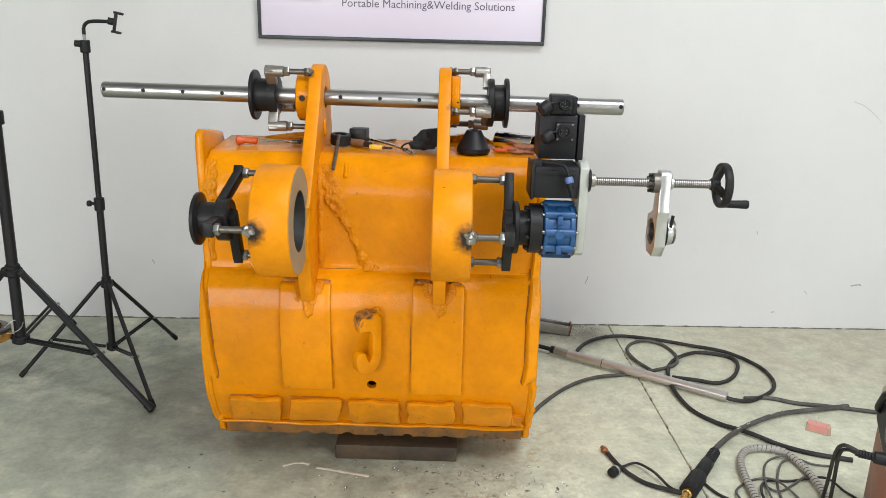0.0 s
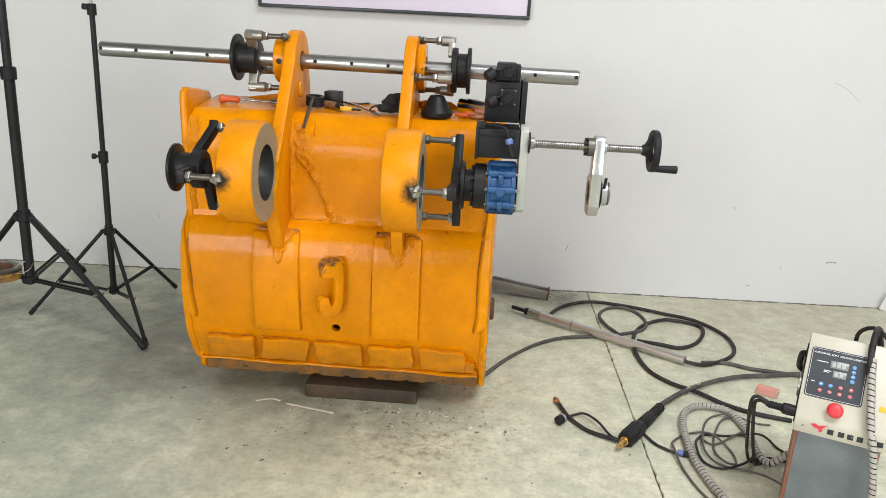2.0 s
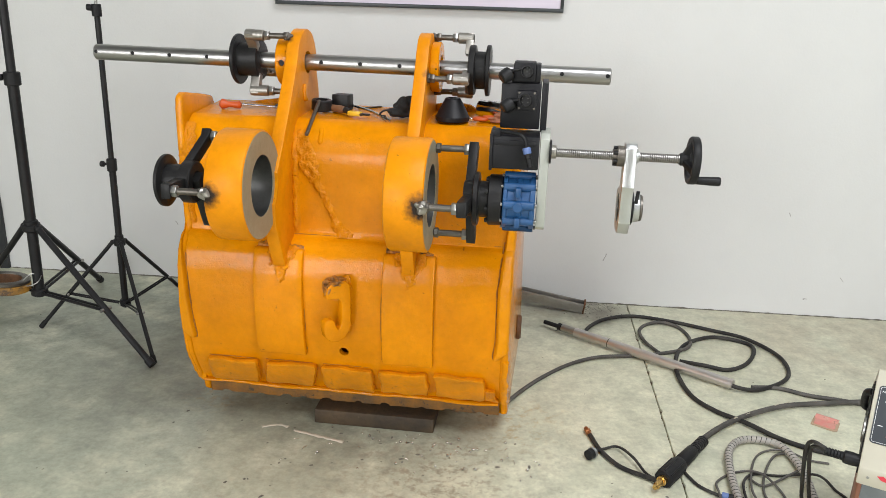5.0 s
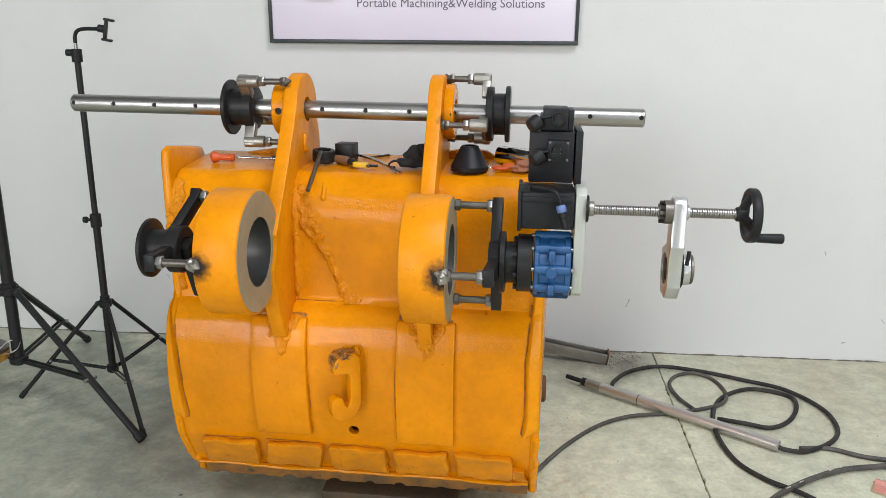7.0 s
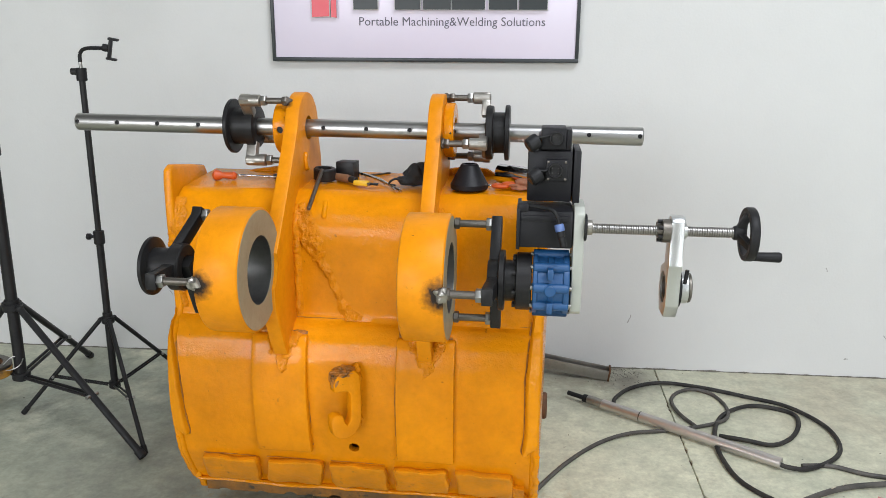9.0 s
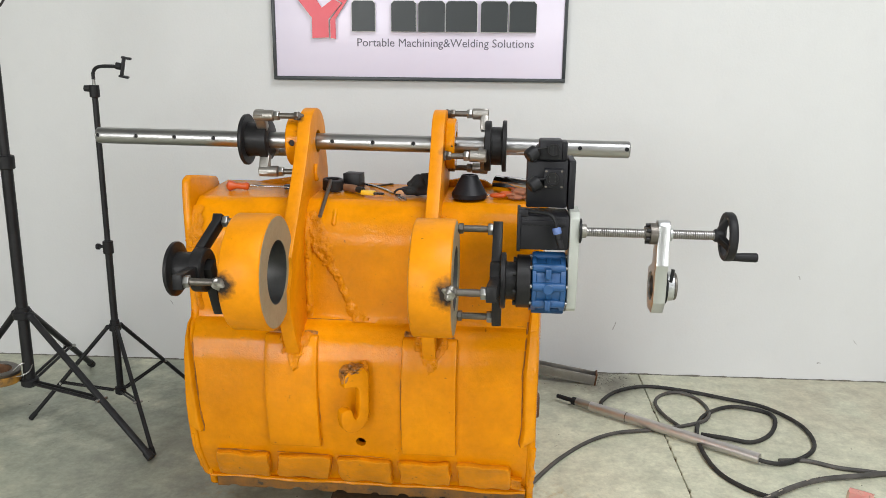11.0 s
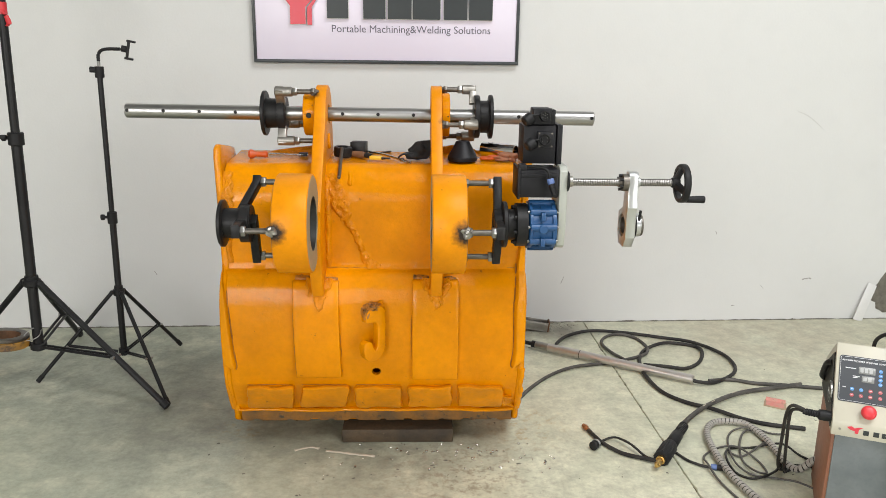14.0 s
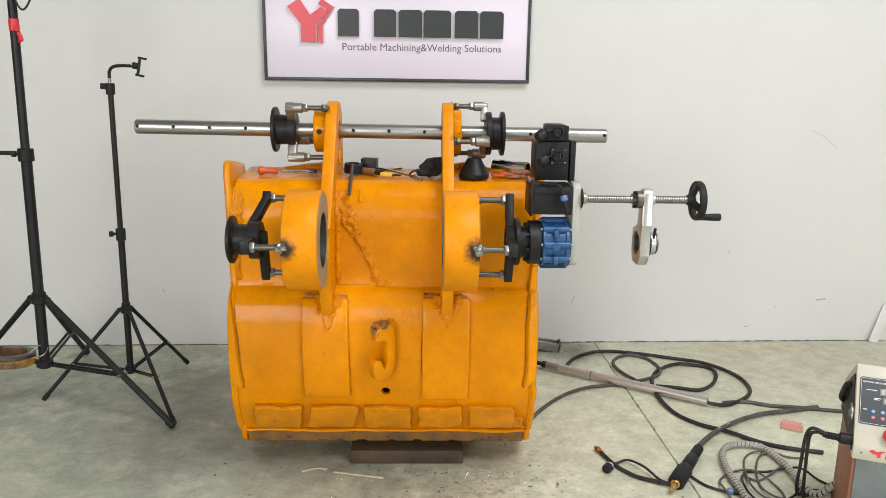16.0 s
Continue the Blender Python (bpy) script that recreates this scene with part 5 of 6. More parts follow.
ring_wrench = thing("socket_wrench", "black ring-headed wrench with a rod handle hanging over the edge", "wrench", (-0.345, 2.42, TOP))
part("head", ring((-0.345, 2.42, TOP + 0.004), (-0.343, 2.418, TOP + 0.038), 0.032, 0.020, 28, 0.003), BLACK, ring_wrench)
part("handle", rod((-0.345, 2.394, TOP + 0.036), (-0.343, 2.246, 0.996), 0.0058, 14), BOLT, ring_wrench, "dark steel rod handle")
solid("steel_block", moved(box(-0.027, 0.027, -0.024, 0.024, 0, 0.05, 0.002), Matrix.Translation((-0.292, 2.478, TOP)) @ Matrix.Rotation(radians(-8), 4, "Z")), BLACK, "black square steel block on the bucket", "steel block", (-0.292, 2.478, TOP))
chisel = thing("chisel", "worn wooden-handled chisel lying on the bucket", "chisel", (-0.30, 2.42, TOP))
part("handle", lathe((-0.350, 2.452, TOP + 0.013), (-0.262, 2.392, TOP + 0.012), [(0, 0), (0, 0.008), (0.01, 0.012), (0.05, 0.0105), (0.09, 0.012), (0.100, 0.010), (0.106, 0)], 18), TOOL_WOOD, chisel, "brown wooden handle")
part("ferrule", rod((-0.264, 2.393, TOP + 0.012), (-0.244, 2.380, TOP + 0.011), 0.0095, 14), BLACK, chisel)
part("blade", rod((-0.245, 2.381, TOP + 0.010), (-0.20, 2.351, TOP + 0.006), 0.004, 10), BOLT, chisel)
knife = thing("utility_knife", "small yellow plastic utility knife", "knife", (-0.226, 2.378, TOP))
part("grip", moved(box(-0.022, 0.022, -0.009, 0.009, 0, 0.014, 0.003), Matrix.Translation((-0.226, 2.366, TOP)) @ Matrix.Rotation(radians(-16), 4, "Z")), TOOL_YELLOW, knife, "yellow grip")
part("blade", moved(box(0.0, 0.030, -0.005, 0.005, 0.004, 0.010, 0.001), Matrix.Translation((-0.206, 2.360, TOP)) @ Matrix.Rotation(radians(-16), 4, "Z")), BLACK, knife)
plier = thing("long_tweezers", "long grey steel tweezers lying across the bucket edge", "tweezers", (-0.18, 2.40, TOP))
part("leg", tube([(-0.262, 2.500, TOP + 0.012), (-0.19, 2.42, TOP + 0.008), (-0.105, 2.318, TOP - 0.003)], 0.0026, 8, 8, 0, 1, 1.6), STEEL, plier)
part("leg", tube([(-0.262, 2.503, TOP + 0.012), (-0.18, 2.425, TOP + 0.006), (-0.120, 2.318, TOP - 0.004)], 0.0024, 8, 8, 0, 1, 1.6), STEEL, plier)
solid("scribing_rod", rod((-0.245, 2.50, TOP + 0.004), (-0.180, 2.552, TOP + 0.006), 0.0028, 10), BOLT, "thin dark steel rod on the bucket", "steel rod", (-0.21, 2.52, TOP))
gloves = thing("work_gloves", "crumpled pair of black cloth work gloves", "gloves", (-0.07, 2.40, TOP))
for c, r, sq in (((-0.078, 2.400, TOP + 0.024), 0.038, (1.0, 0.9, 0.75)), ((-0.050, 2.41, TOP + 0.034), 0.034, (0.9, 0.9, 0.9)), ((-0.102, 2.385, TOP + 0.014), 0.026, (1.1, 0.8, 0.6))):
    part("glove", blob(c, r, 0.55, 34, 4, sq), CLOTH, gloves, sharp=80)
solid("glove_strap", tube([(-0.105, 2.37, TOP + 0.012), (-0.125, 2.36, TOP + 0.022), (-0.142, 2.362, TOP + 0.016), (-0.148, 2.37, TOP + 0.004), (-0.13, 2.36, TOP + 0.004)], 0.003, 8), CLOTH, "thin black cord loop by the gloves", "cord", (-0.13, 2.36, TOP))
solid("centring_cone", lathe((0.073, 2.378, TOP - 0.002), (0.073, 2.378, 2), [(0, 0.030), (0, 0.0495), (0.003, 0.0515), (0.014, 0.0515), (0.016, 0.050), (0.066, 0.0235), (0.068, 0.021), (0.068, 0.015), (0.004, 0.030), (0, 0.030)], 56), BLACK_PAINT, "black turned steel centring cone", "cone", (0.073, 2.378, TOP), sharp=20)
pulls = thing("scissors", "scissors with bright orange plastic handles", "scissors", (0.16, 2.39, TOP))
for u, v in ((0.158, 2.385), (0.186, 2.392)):
    part("finger_loop", tube([(u + 0.020 * math.cos(a), v + 0.012 * math.sin(a), TOP + 0.006 + 0.004 * (u > 0.17)) for a in [i * math.pi / 5 for i in range(11)]], 0.0055, 8, 4), TOOL_ORANGE, pulls, "orange plastic handle")
part("blade", moved(box(-0.06, 0.0, -0.006, 0.006, 0, 0.004, 0.001), Matrix.Translation((0.140, 2.39, TOP + 0.003)) @ Matrix.Rotation(radians(-12), 4, "Z")), STEEL, pulls)
solid("chrome_tube", ring((0.150, 2.470, TOP + 0.027), (0.262, 2.405, TOP + 0.027), 0.0265, 0.0215, 40), CHROME, "short polished chrome tube lying on the bucket", "tube", (0.2, 2.44, TOP))
solid("rag", join(blob((0.214, 2.385, TOP + 0.010), 0.026, 0.7, 60, 4, (1.2, 0.9, 0.5)), blob((0.245, 2.38, TOP + 0.010), 0.022, 0.7, 60, 4, (1.1, 0.9, 0.55))), RAG, "small rust-stained crumpled rag", "rag", (0.22, 2.385, TOP), sharp=80)
driver = thing("screwdriver", "screwdriver with an orange plastic handle on the bucket", "screwdriver", (-0.62, 2.42, TOP))
part("handle", lathe((-0.672, 2.405, TOP + 0.012), (-0.598, 2.412, TOP + 0.010), [(0, 0), (0.001, 0.010), (0.008, 0.0165), (0.018, 0.0145), (0.028, 0.009), (0.050, 0.0105), (0.062, 0.0125), (0.068, 0.008), (0.068, 0)], 20), TOOL_ORANGE, driver, "orange plastic handle")
part("shaft", rod((-0.600, 2.412, TOP + 0.012), (-0.468, 2.430, TOP + 0.006), 0.0032, 10), STEEL, driver)
solid("machine_key", box(-0.500, -0.470, 2.425, 2.445, TOP + 0.002, TOP + 0.014, 0.002), BLACK, "small black machine key on the bucket", "key", (-0.485, 2.435, TOP))

# ---- leads on the floor ----


def flat(pts, z, hump=0.0):
    return [(x, y, z + (hump if 0 < i < len(pts) - 1 and i % 3 == 1 else 0)) for i, (x, y) in enumerate(pts)]


def lead_thing(name, label, pts, r, mat, hump=0.0, z=None, cat="cable"):
    return solid(name, tube(flat(pts, r if z is None else z, hump), r, 10, 8), mat, label, cat, (pts[0][0], pts[0][1], 0))


torch = thing("welding_torch_rod", "long aluminium welding torch tube with a black tip", "welding torch", (0.8, 3.05, 0))
TA, TB = Vector((0.480, 3.212, 0.030)), Vector((1.133, 2.798, 0.024))
TD = (TB - TA).normalized()
part("barrel", rod(TA + TD * 0.085, TB, 0.0195, 30), BARREL, torch, "dull aluminium barrel")
part("sleeve", rod(TA + TD * 0.02, TA + TD * 0.09, 0.0178, 28), NICKEL, torch)
part("collar", rod(TA, TA + TD * 0.022, 0.0165, 20), PLASTIC, torch)
part("tip", rod(TA - TD * 0.072, TA, 0.0095, 14), PLASTIC, torch, "black rubber tip")
part("seam_ring", ring(TA + TD * 0.245, TA + TD * 0.249, 0.0201, 0.018, 30, 0.0005), BOLT, torch)
part("hose", tube([TB - TD * 0.02, TB + TD * 0.02 + Vector((0, 0, -0.006))] + flat([(1.23, 2.80), (1.345, 2.885), (1.395, 3.0), (1.385, 3.14), (1.29, 3.275), (1.15, 3.35), (0.99, 3.415), (0.82, 3.435), (0.69, 3.375), (0.615, 3.27), (0.60, 3.20)], 0.010, 0.003), 0.0082, 12), RUBBER, torch, "black rubber hose")
lead_thing("power_cable", "looped black rubber cable on the floor", [(0.97, 3.0), (1.06, 2.965), (1.15, 2.955), (1.235, 3.02), (1.29, 3.12), (1.30, 3.215), (1.23, 3.262), (1.14, 3.255), (1.04, 3.195), (0.975, 3.08), (0.94, 2.9), (0.962, 2.72), (1.03, 2.61), (1.12, 2.53), (1.21, 2.455), (1.30, 2.405), (1.42, 2.37)], 0.0085, RUBBER, 0.006)
lead_thing("earth_cable", "dusty grey rubber cable curling on the floor", [(0.28, 2.50), (0.30, 2.56), (0.40, 2.74), (0.52, 2.89), (0.64, 2.97), (0.79, 3.02), (0.92, 3.07), (1.02, 3.13), (1.05, 3.24), (1.02, 3.355), (0.95, 3.39), (0.88, 3.36), (0.84, 3.28), (0.85, 3.16), (0.90, 3.06)], 0.0075, RUBBER_GREY, 0.004)
lead_thing("supply_cable", "dusty rubber cable running across the floor", [(1.21, 2.82), (1.31, 2.83), (1.41, 2.79), (1.53, 2.77), (1.75, 2.72)], 0.0082, RUBBER_GREY)

# wire-feed connector with its leads
conn = thing("torch_connector", "black rubber torch connector with a brass plug on a thick cable", "connector", (0.84, 2.25, 0))
CA, CB = Vector((0.914, 2.327, 0.024)), Vector((0.732, 2.053, 0.026))
CD = (CB - CA).normalized()
part("cable", tube([(1.60, 2.77, 0.012), (1.52, 2.75, 0.012), (1.44, 2.725, 0.014), (1.31, 2.685, 0.016), (1.19, 2.615, 0.020), (1.06, 2.515, 0.02), (0.952, 2.395, 0.021), CA], 0.0095, 12), RUBBER_GREY, conn, "dusty rubber cable")
for x, y in ((1.075, 2.527), (1.125, 2.565), (1.245, 2.648), (1.29, 2.674)):
    part("cable_print", tube([(x, y, 0.0296), (x + 0.016, y + 0.012, 0.0294)], 0.0016, 6, 3), SMEAR, conn, "pale printed mark on the cable")
part("strain_relief", lathe(CA - CD * 0.055, CB, [(0, 0), (0, 0.015)] + [q for i in range(7) for q in ((0.004 + i * 0.012, 0.0185), (0.010 + i * 0.012, 0.0185), (0.011 + i * 0.012, 0.016))] + [(0.09, 0.017), (0.09, 0)], 20), PLASTIC, conn)
part("body", lathe(CA + CD * 0.03, CB, [(0, 0), (0, 0.018), (0.006, 0.0215), (0.088, 0.0225), (0.091, 0.0205), (0.101, 0.0205), (0.103, 0.0255), (0.113, 0.0275), (0.212, 0.0285), (0.217, 0.026), (0.219, 0.0)], 30), PLASTIC, conn, "black moulded rubber body")
for i in range(8):
    a = i * math.pi / 4
    s = CD.cross(Vector((0, 0, 1))).normalized()
    u = s.cross(CD)
    o = (s * math.cos(a) + u * math.sin(a)) * 0.0275
    part("grip_rib", rod(CA + CD * 0.150 + o, CA + CD * 0.24 + o, 0.003, 8), PLASTIC, conn)
part("brass_plug", lathe(CA + CD * 0.247, CA + CD * 0.345, [(0, 0), (0, 0.0155), (0.012, 0.0155), (0.013, 0.0105), (0.045, 0.0105), (0.047, 0.008), (0.056, 0.007), (0.056, 0)], 24), BRASS, conn, "brass plug")
gas = part("gas_hose", tube([(0.772, 2.120, 0.018), (0.735, 2.146, 0.012), (0.672, 2.185, 0.008), (0.636, 2.222, 0.008), (0.600, 2.285, 0.008), (0.572, 2.372, 0.010)], 0.0075, 10), RUBBER, conn, "thin black gas hose")
part("hose_nipple", lathe((0.574, 2.365, 0.011), (0.560, 2.408, 0.012), [(0, 0), (0, 0.0075), (0.012, 0.008), (0.014, 0.0105), (0.028, 0.0105), (0.030, 0.008), (0.040, 0.0075), (0.040, 0)], 8), COPPER, gas, "copper hose nipple")
sig = part("signal_lead", tube([(0.772, 2.128, 0.016), (0.735, 2.165, 0.012), (0.70, 2.235, 0.022), (0.66, 2.300, 0.014), (0.612, 2.282, 0.012), (0.585, 2.256, 0.016)], 0.0045, 8), RUBBER, conn, "thin black signal lead")
part("round_plug", lathe((0.592, 2.264, 0.017), (0.552, 2.216, 0.020), [(0, 0), (0, 0.008), (0.016, 0.009), (0.017, 0.0145), (0.030, 0.0145), (0.031, 0.0165), (0.050, 0.0165), (0.052, 0.013), (0.052, 0)], 24), PLASTIC, sig, "black round plug")
part("plug_ring", ring((0.5775, 2.2465, 0.0182), (0.5715, 2.2393, 0.0188), 0.0182, 0.01, 24, 0.0005), ALU, sig, "bright ring")
pil = part("pilot_lead", tube([(0.835, 2.235, 0.012), (0.855, 2.205, 0.006), (0.885, 2.14, 0.006), (0.935, 2.098, 0.007), (0.975, 2.085, 0.009)], 0.005, 8), RUBBER, conn)
part("pilot_plug", join(rod((0.962, 2.089, 0.010), (1.005, 2.077, 0.011), 0.0095, 16)), PLASTIC, pil)
part("pilot_sleeve", rod((0.946, 2.094, 0.010), (0.964, 2.088, 0.010), 0.0105, 16), BLUE_CAP, pil, "blue plug sleeve")


def conduit(pts, r, pitch, name, label):
    """Spiral-wrapped lead: a dark core under an open winding band."""
    line = glide(pts, 24)
    ob = thing(name, label, "cable conduit", (pts[0][0], pts[0][1], 0))
    part("core", tube(pts, r * 0.86, 12, 8), RUBBER, ob, "dark core")
    bm = bmesh.new()
    run, prev, rows = 0.0, line[0], []
    for i in range(len(line) - 1):
        seg = (line[i + 1] - line[i])
        d = seg.normalized()
        steps = max(1, int(seg.length / (pitch / 14)))
        for k in range(steps):
            p = line[i] + seg * (k / steps)
            run += seg.length / steps
            s = d.cross(Vector((0, 0, 1)) if abs(d.z) < 0.9 else Vector((0, 1, 0))).normalized()
            u = s.cross(d)
            a = 2 * math.pi * run / pitch
            o = s * math.cos(a) + u * math.sin(a)
            w = d * pitch * 0.40
            rows.append([bm.verts.new(p + o * r - w), bm.verts.new(p + o * r * 1.04), bm.verts.new(p + o * r + w)])
    for a, b in zip(rows, rows[1:]):
        for k in range(2):
            bm.faces.new((a[k], a[k + 1], b[k + 1], b[k]))
    part("spiral_wrap", bm, CONDUIT, ob, "grey spiral cable wrap", 60)
    return ob


conduit(flat([(1.06, 1.72), (1.03, 1.84), (1.005, 1.94), (0.99, 2.06), (0.995, 2.20), (1.018, 2.33), (1.07, 2.405), (1.14, 2.42), (1.195, 2.395), (1.22, 2.31), (1.222, 2.20), (1.215, 2.11)], 0.017) + [(1.232, 2.048, 0.024), (1.262, 2.022, 0.07), (1.285, 2.0, 0.10)], 0.0122, 0.0165, "spiral_conduit", "grey spiral-wrapped cable bundle looped on the floor")
lead_thing("thin_wire", "thin black wire looped on the floor", [(1.19, 2.06), (1.26, 2.08), (1.32, 2.13), (1.30, 2.18), (1.26, 2.238), (1.15, 2.232), (1.07, 2.228), (1.02, 2.15), (1.022, 2.06), (1.07, 2.022), (1.14, 2.038), (1.20, 2.11), (1.225, 2.17)], 0.0042, RUBBER, 0.012, 0.006)
lead_thing("thin_wire", "thin grey wire tangled in loops on the floor", [(1.14, 1.62), (1.05, 1.74), (0.98, 1.86), (0.945, 2.00), (0.938, 2.10), (0.95, 2.17), (1.02, 2.23), (1.09, 2.22), (1.132, 2.14), (1.13, 2.06), (1.09, 2.048), (1.078, 2.13), (1.108, 2.24), (1.16, 2.33), (1.218, 2.36), (1.23, 2.29), (1.18, 2.23), (1.09, 2.17), (1.05, 2.20)], 0.0038, THIN, 0.010, 0.006)
lead_thing("thin_wire", "thin grey wire trailing over the floor", [(1.30, 1.86), (1.21, 1.97), (1.15, 2.02), (1.07, 2.05), (1.04, 2.12), (1.08, 2.28), (1.13, 2.36), (1.20, 2.37), (1.27, 2.34), (1.33, 2.33)], 0.0036, THIN, 0.010, 0.006)

# ---- welding control box ----
BO, YAW = Vector((1.131, 1.726, 0.0)), radians(-24)
CM = Matrix.Translation(BO) @ Matrix.Rotation(YAW, 4, "Z")
box_c = thing("welding_control_box", "cream control console with black keypad on a grey steel base", "control box", (1.26, 1.82, 0))
CW = 0.222
PROF = [(0.0, 0.330), (0.0, 0.372), (0.003, 0.3775), (0.1405, 0.564), (0.146, 0.567), (0.152, 0.564), (0.356, 0.438), (0.360, 0.434), (0.360, 0.330)]
part("console", moved(prism("x", PROF, 0.0, CW, 0.0025), CM), CREAM, box_c, "cream enamelled sheet-metal console")
part("front_panel", moved(box(0.014, CW - 0.01, 0.012, 0.02, 0.0, 0.329, 0.001), CM), BOXGREY, box_c, "blue-grey front panel")
part("base_body", moved(box(0.005, CW - 0.005, 0.021, 0.352, 0.004, 0.329, 0.003), CM), BROWN, box_c, "red-brown steel side")
SL = Vector((0, 0.1375, 0.1865)).normalized()
NM = Vector((0, -SL.z, SL.y))
FM = CM @ Matrix.Translation((0, 0.0028, 0.3775)) @ Matrix((Vector((1, 0, 0)), -NM, SL)).transposed().to_4x4()


def on_face(bm):
    """x across the sloping face, z up it, -y out of it."""
    return moved(bm, FM)


PX0, PX1, PZ0, PZ1 = 0.009, 0.151, 0.058, 0.198


def round_rect(x0, x1, z0, z1, r, n=5):
    return arc(x1 - r, z1 - r, r, 0, 90, n) + arc(x0 + r, z1 - r, r, 90, 180, n) + arc(x0 + r, z0 + r, r, 180, 270, n) + arc(x1 - r, z0 + r, r, 270, 360, n)


pad = part("keypad", on_face(prism("y", round_rect(PX0, PX1, PZ0, PZ1, 0.008), -0.0015, 0.001)), PANEL, box_c, "black membrane keypad")
rim_o, rim_i = round_rect(PX0 + 0.003, PX1 - 0.003, PZ0 + 0.003, PZ1 - 0.003, 0.006), round_rect(PX0 + 0.0038, PX1 - 0.0038, PZ0 + 0.0038, PZ1 - 0.0038, 0.0055)
bm = bmesh.new()
vo, vi = [bm.verts.new((u, -0.0019, v)) for u, v in rim_o], [bm.verts.new((u, -0.0019, v)) for u, v in rim_i]
for i in range(len(vo)):
    j = (i + 1) % len(vo)
    bm.faces.new((vo[i], vo[j], vi[j], vi[i]))
part("rim_line", on_face(bm), WHITE_INK, pad, "thin white border line")
part("title", on_face(moved(lettering("AUTOMATIC BORE WELDING CONTROL", 0.130, 0.0006, Matrix.Identity(4), 1.08, 0.018), Matrix.Translation((PX0 + 0.007, -0.0016, 0.1815)))), WHITE_INK, pad, "white lettering")
for u0, u1, v0, v1, n in ((0.061, 0.105, 0.147, 0.168, 3), (0.070, 0.103, 0.122, 0.141, 2)):
    d = part("display", on_face(join(box(u0, u1, -0.0030, -0.001, v0, v1, 0.0006))), LCD, pad, "grey segment display")
    for i in range(n):
        a = u0 + 0.004 + i * (u1 - u0 - 0.008) / n
        w = (u1 - u0 - 0.008) / n * 0.72
        part("digit", on_face(join(box(a, a + w, -0.0035, -0.0030, v0 + 0.004, v1 - 0.004, 0))), LCD_DIGIT, d)
for u0, u1, v in ((0.026, 0.054, 0.1605), (0.046, 0.065, 0.1375), (0.046, 0.060, 0.1335), (0.020, 0.030, 0.1015)):
    part("small_print", on_face(box(u0, u1, -0.0019, -0.0015, v - 0.0010, v + 0.0010, 0)), WHITE_INK, pad, "white caption bar")
BU, BR_ = BTN_BLUE, BTN_RED
for u, v, m in [(0.119, 0.161 - 0.0132 * i, BU) for i in range(4)] + [(u, v, BU if v > 0.09 and u < 0.08 else BR_) for v in (0.098, 0.080) for u in (0.046, 0.070, 0.0945, 0.120)]:
    b = part("button", on_face(lathe((u, -0.0012, v), (u, -1, v), [(0, 0), (0, 0.0056), (0.0012, 0.0054), (0.0018, 0.0043), (0.0018, 0)], 20)), m, pad, "round blue key" if m is BU else "round red key")
    part("key_mark", on_face(box(u - 0.003, u + 0.003, -0.0034, -0.0029, v - 0.0006, v + 0.0006, 0)), WHITE_INK, b)
es = part("emergency_stop", on_face(lathe((0.0905, 0, 0.031), (0.0905, -1, 0.031), [(0, 0), (0, 0.0135), (0.010, 0.0135), (0.012, 0.0195), (0.015, 0.0205), (0.022, 0.0195), (0.026, 0.016), (0.0275, 0.009), (0.028, 0)], 36)), ESTOP, box_c, "red mushroom stop button")
lip = lambda b: moved(b, CM)
part("emblem", lip(prism("y", [(0.040, 0.362), (0.052, 0.366), (0.060, 0.361), (0.070, 0.365), (0.082, 0.366), (0.071, 0.358), (0.071, 0.345), (0.062, 0.345), (0.061, 0.352), (0.050, 0.354)], -0.0012, 0.001)), RED_LETTER, box_c, "red forked emblem")
for u in (0.083, 0.109, 0.131, 0.154, 0.180, 0.201):
    part("name_block", lip(box(u, u + 0.015, -0.0012, 0.001, 0.3435, 0.3585, 0.0005)), BLACK_INK, box_c, "black raised block")
for u in (0.022, 0.142):
    part("screw", lip(lathe((u, 0.001, 0.352), (u, -1, 0.352), [(0, 0), (0, 0.0038), (0.0018, 0.0034), (0.0028, 0)], 12)), ZINC, box_c)
part("side_grip", lip(tube([(CW, 0.10, 0.49), (CW + 0.018, 0.085, 0.475), (CW + 0.020, 0.06, 0.43), (CW + 0.016, 0.045, 0.40), (CW, 0.035, 0.385)], 0.011, 12, 8)), PLASTIC, box_c, "black moulded grip")
part("warning_label", on_face(box(0.192, 0.216, -0.0012, 0.0005, 0.060, 0.074, 0.0003)), TOOL_YELLOW, box_c, "yellow warning label")
# on the west side: a black grip, a fan grille, the plugs
part("side_panel", lip(prism("x", [(0.02, 0.345), (0.02, 0.375), (0.143, 0.535), (0.345, 0.420), (0.345, 0.345)], -0.003, 0.002)), PLASTIC, box_c, "black side panel")
part("side_grip", lip(tube([(0.0, 0.175, 0.490), (-0.012, 0.195, 0.478), (-0.014, 0.240, 0.440), (-0.012, 0.285, 0.400), (0.0, 0.300, 0.385)], 0.009, 14, 8)), PLASTIC, box_c, "black moulded grip")
fan = part("fan_grille", lip(join(ring((-0.002, 0.095, 0.425), (-0.008, 0.095, 0.425), 0.033, 0.030, 30, 0.001), ring((-0.002, 0.095, 0.425), (-0.006, 0.095, 0.425), 0.020, 0.018, 26, 0.0005), box(-0.008, -0.004, 0.0935, 0.0965, 0.393, 0.457, 0.0005), box(-0.008, -0.004, 0.063, 0.127, 0.4235, 0.4265, 0.0005))), ZINC, box_c, "wire fan grille")
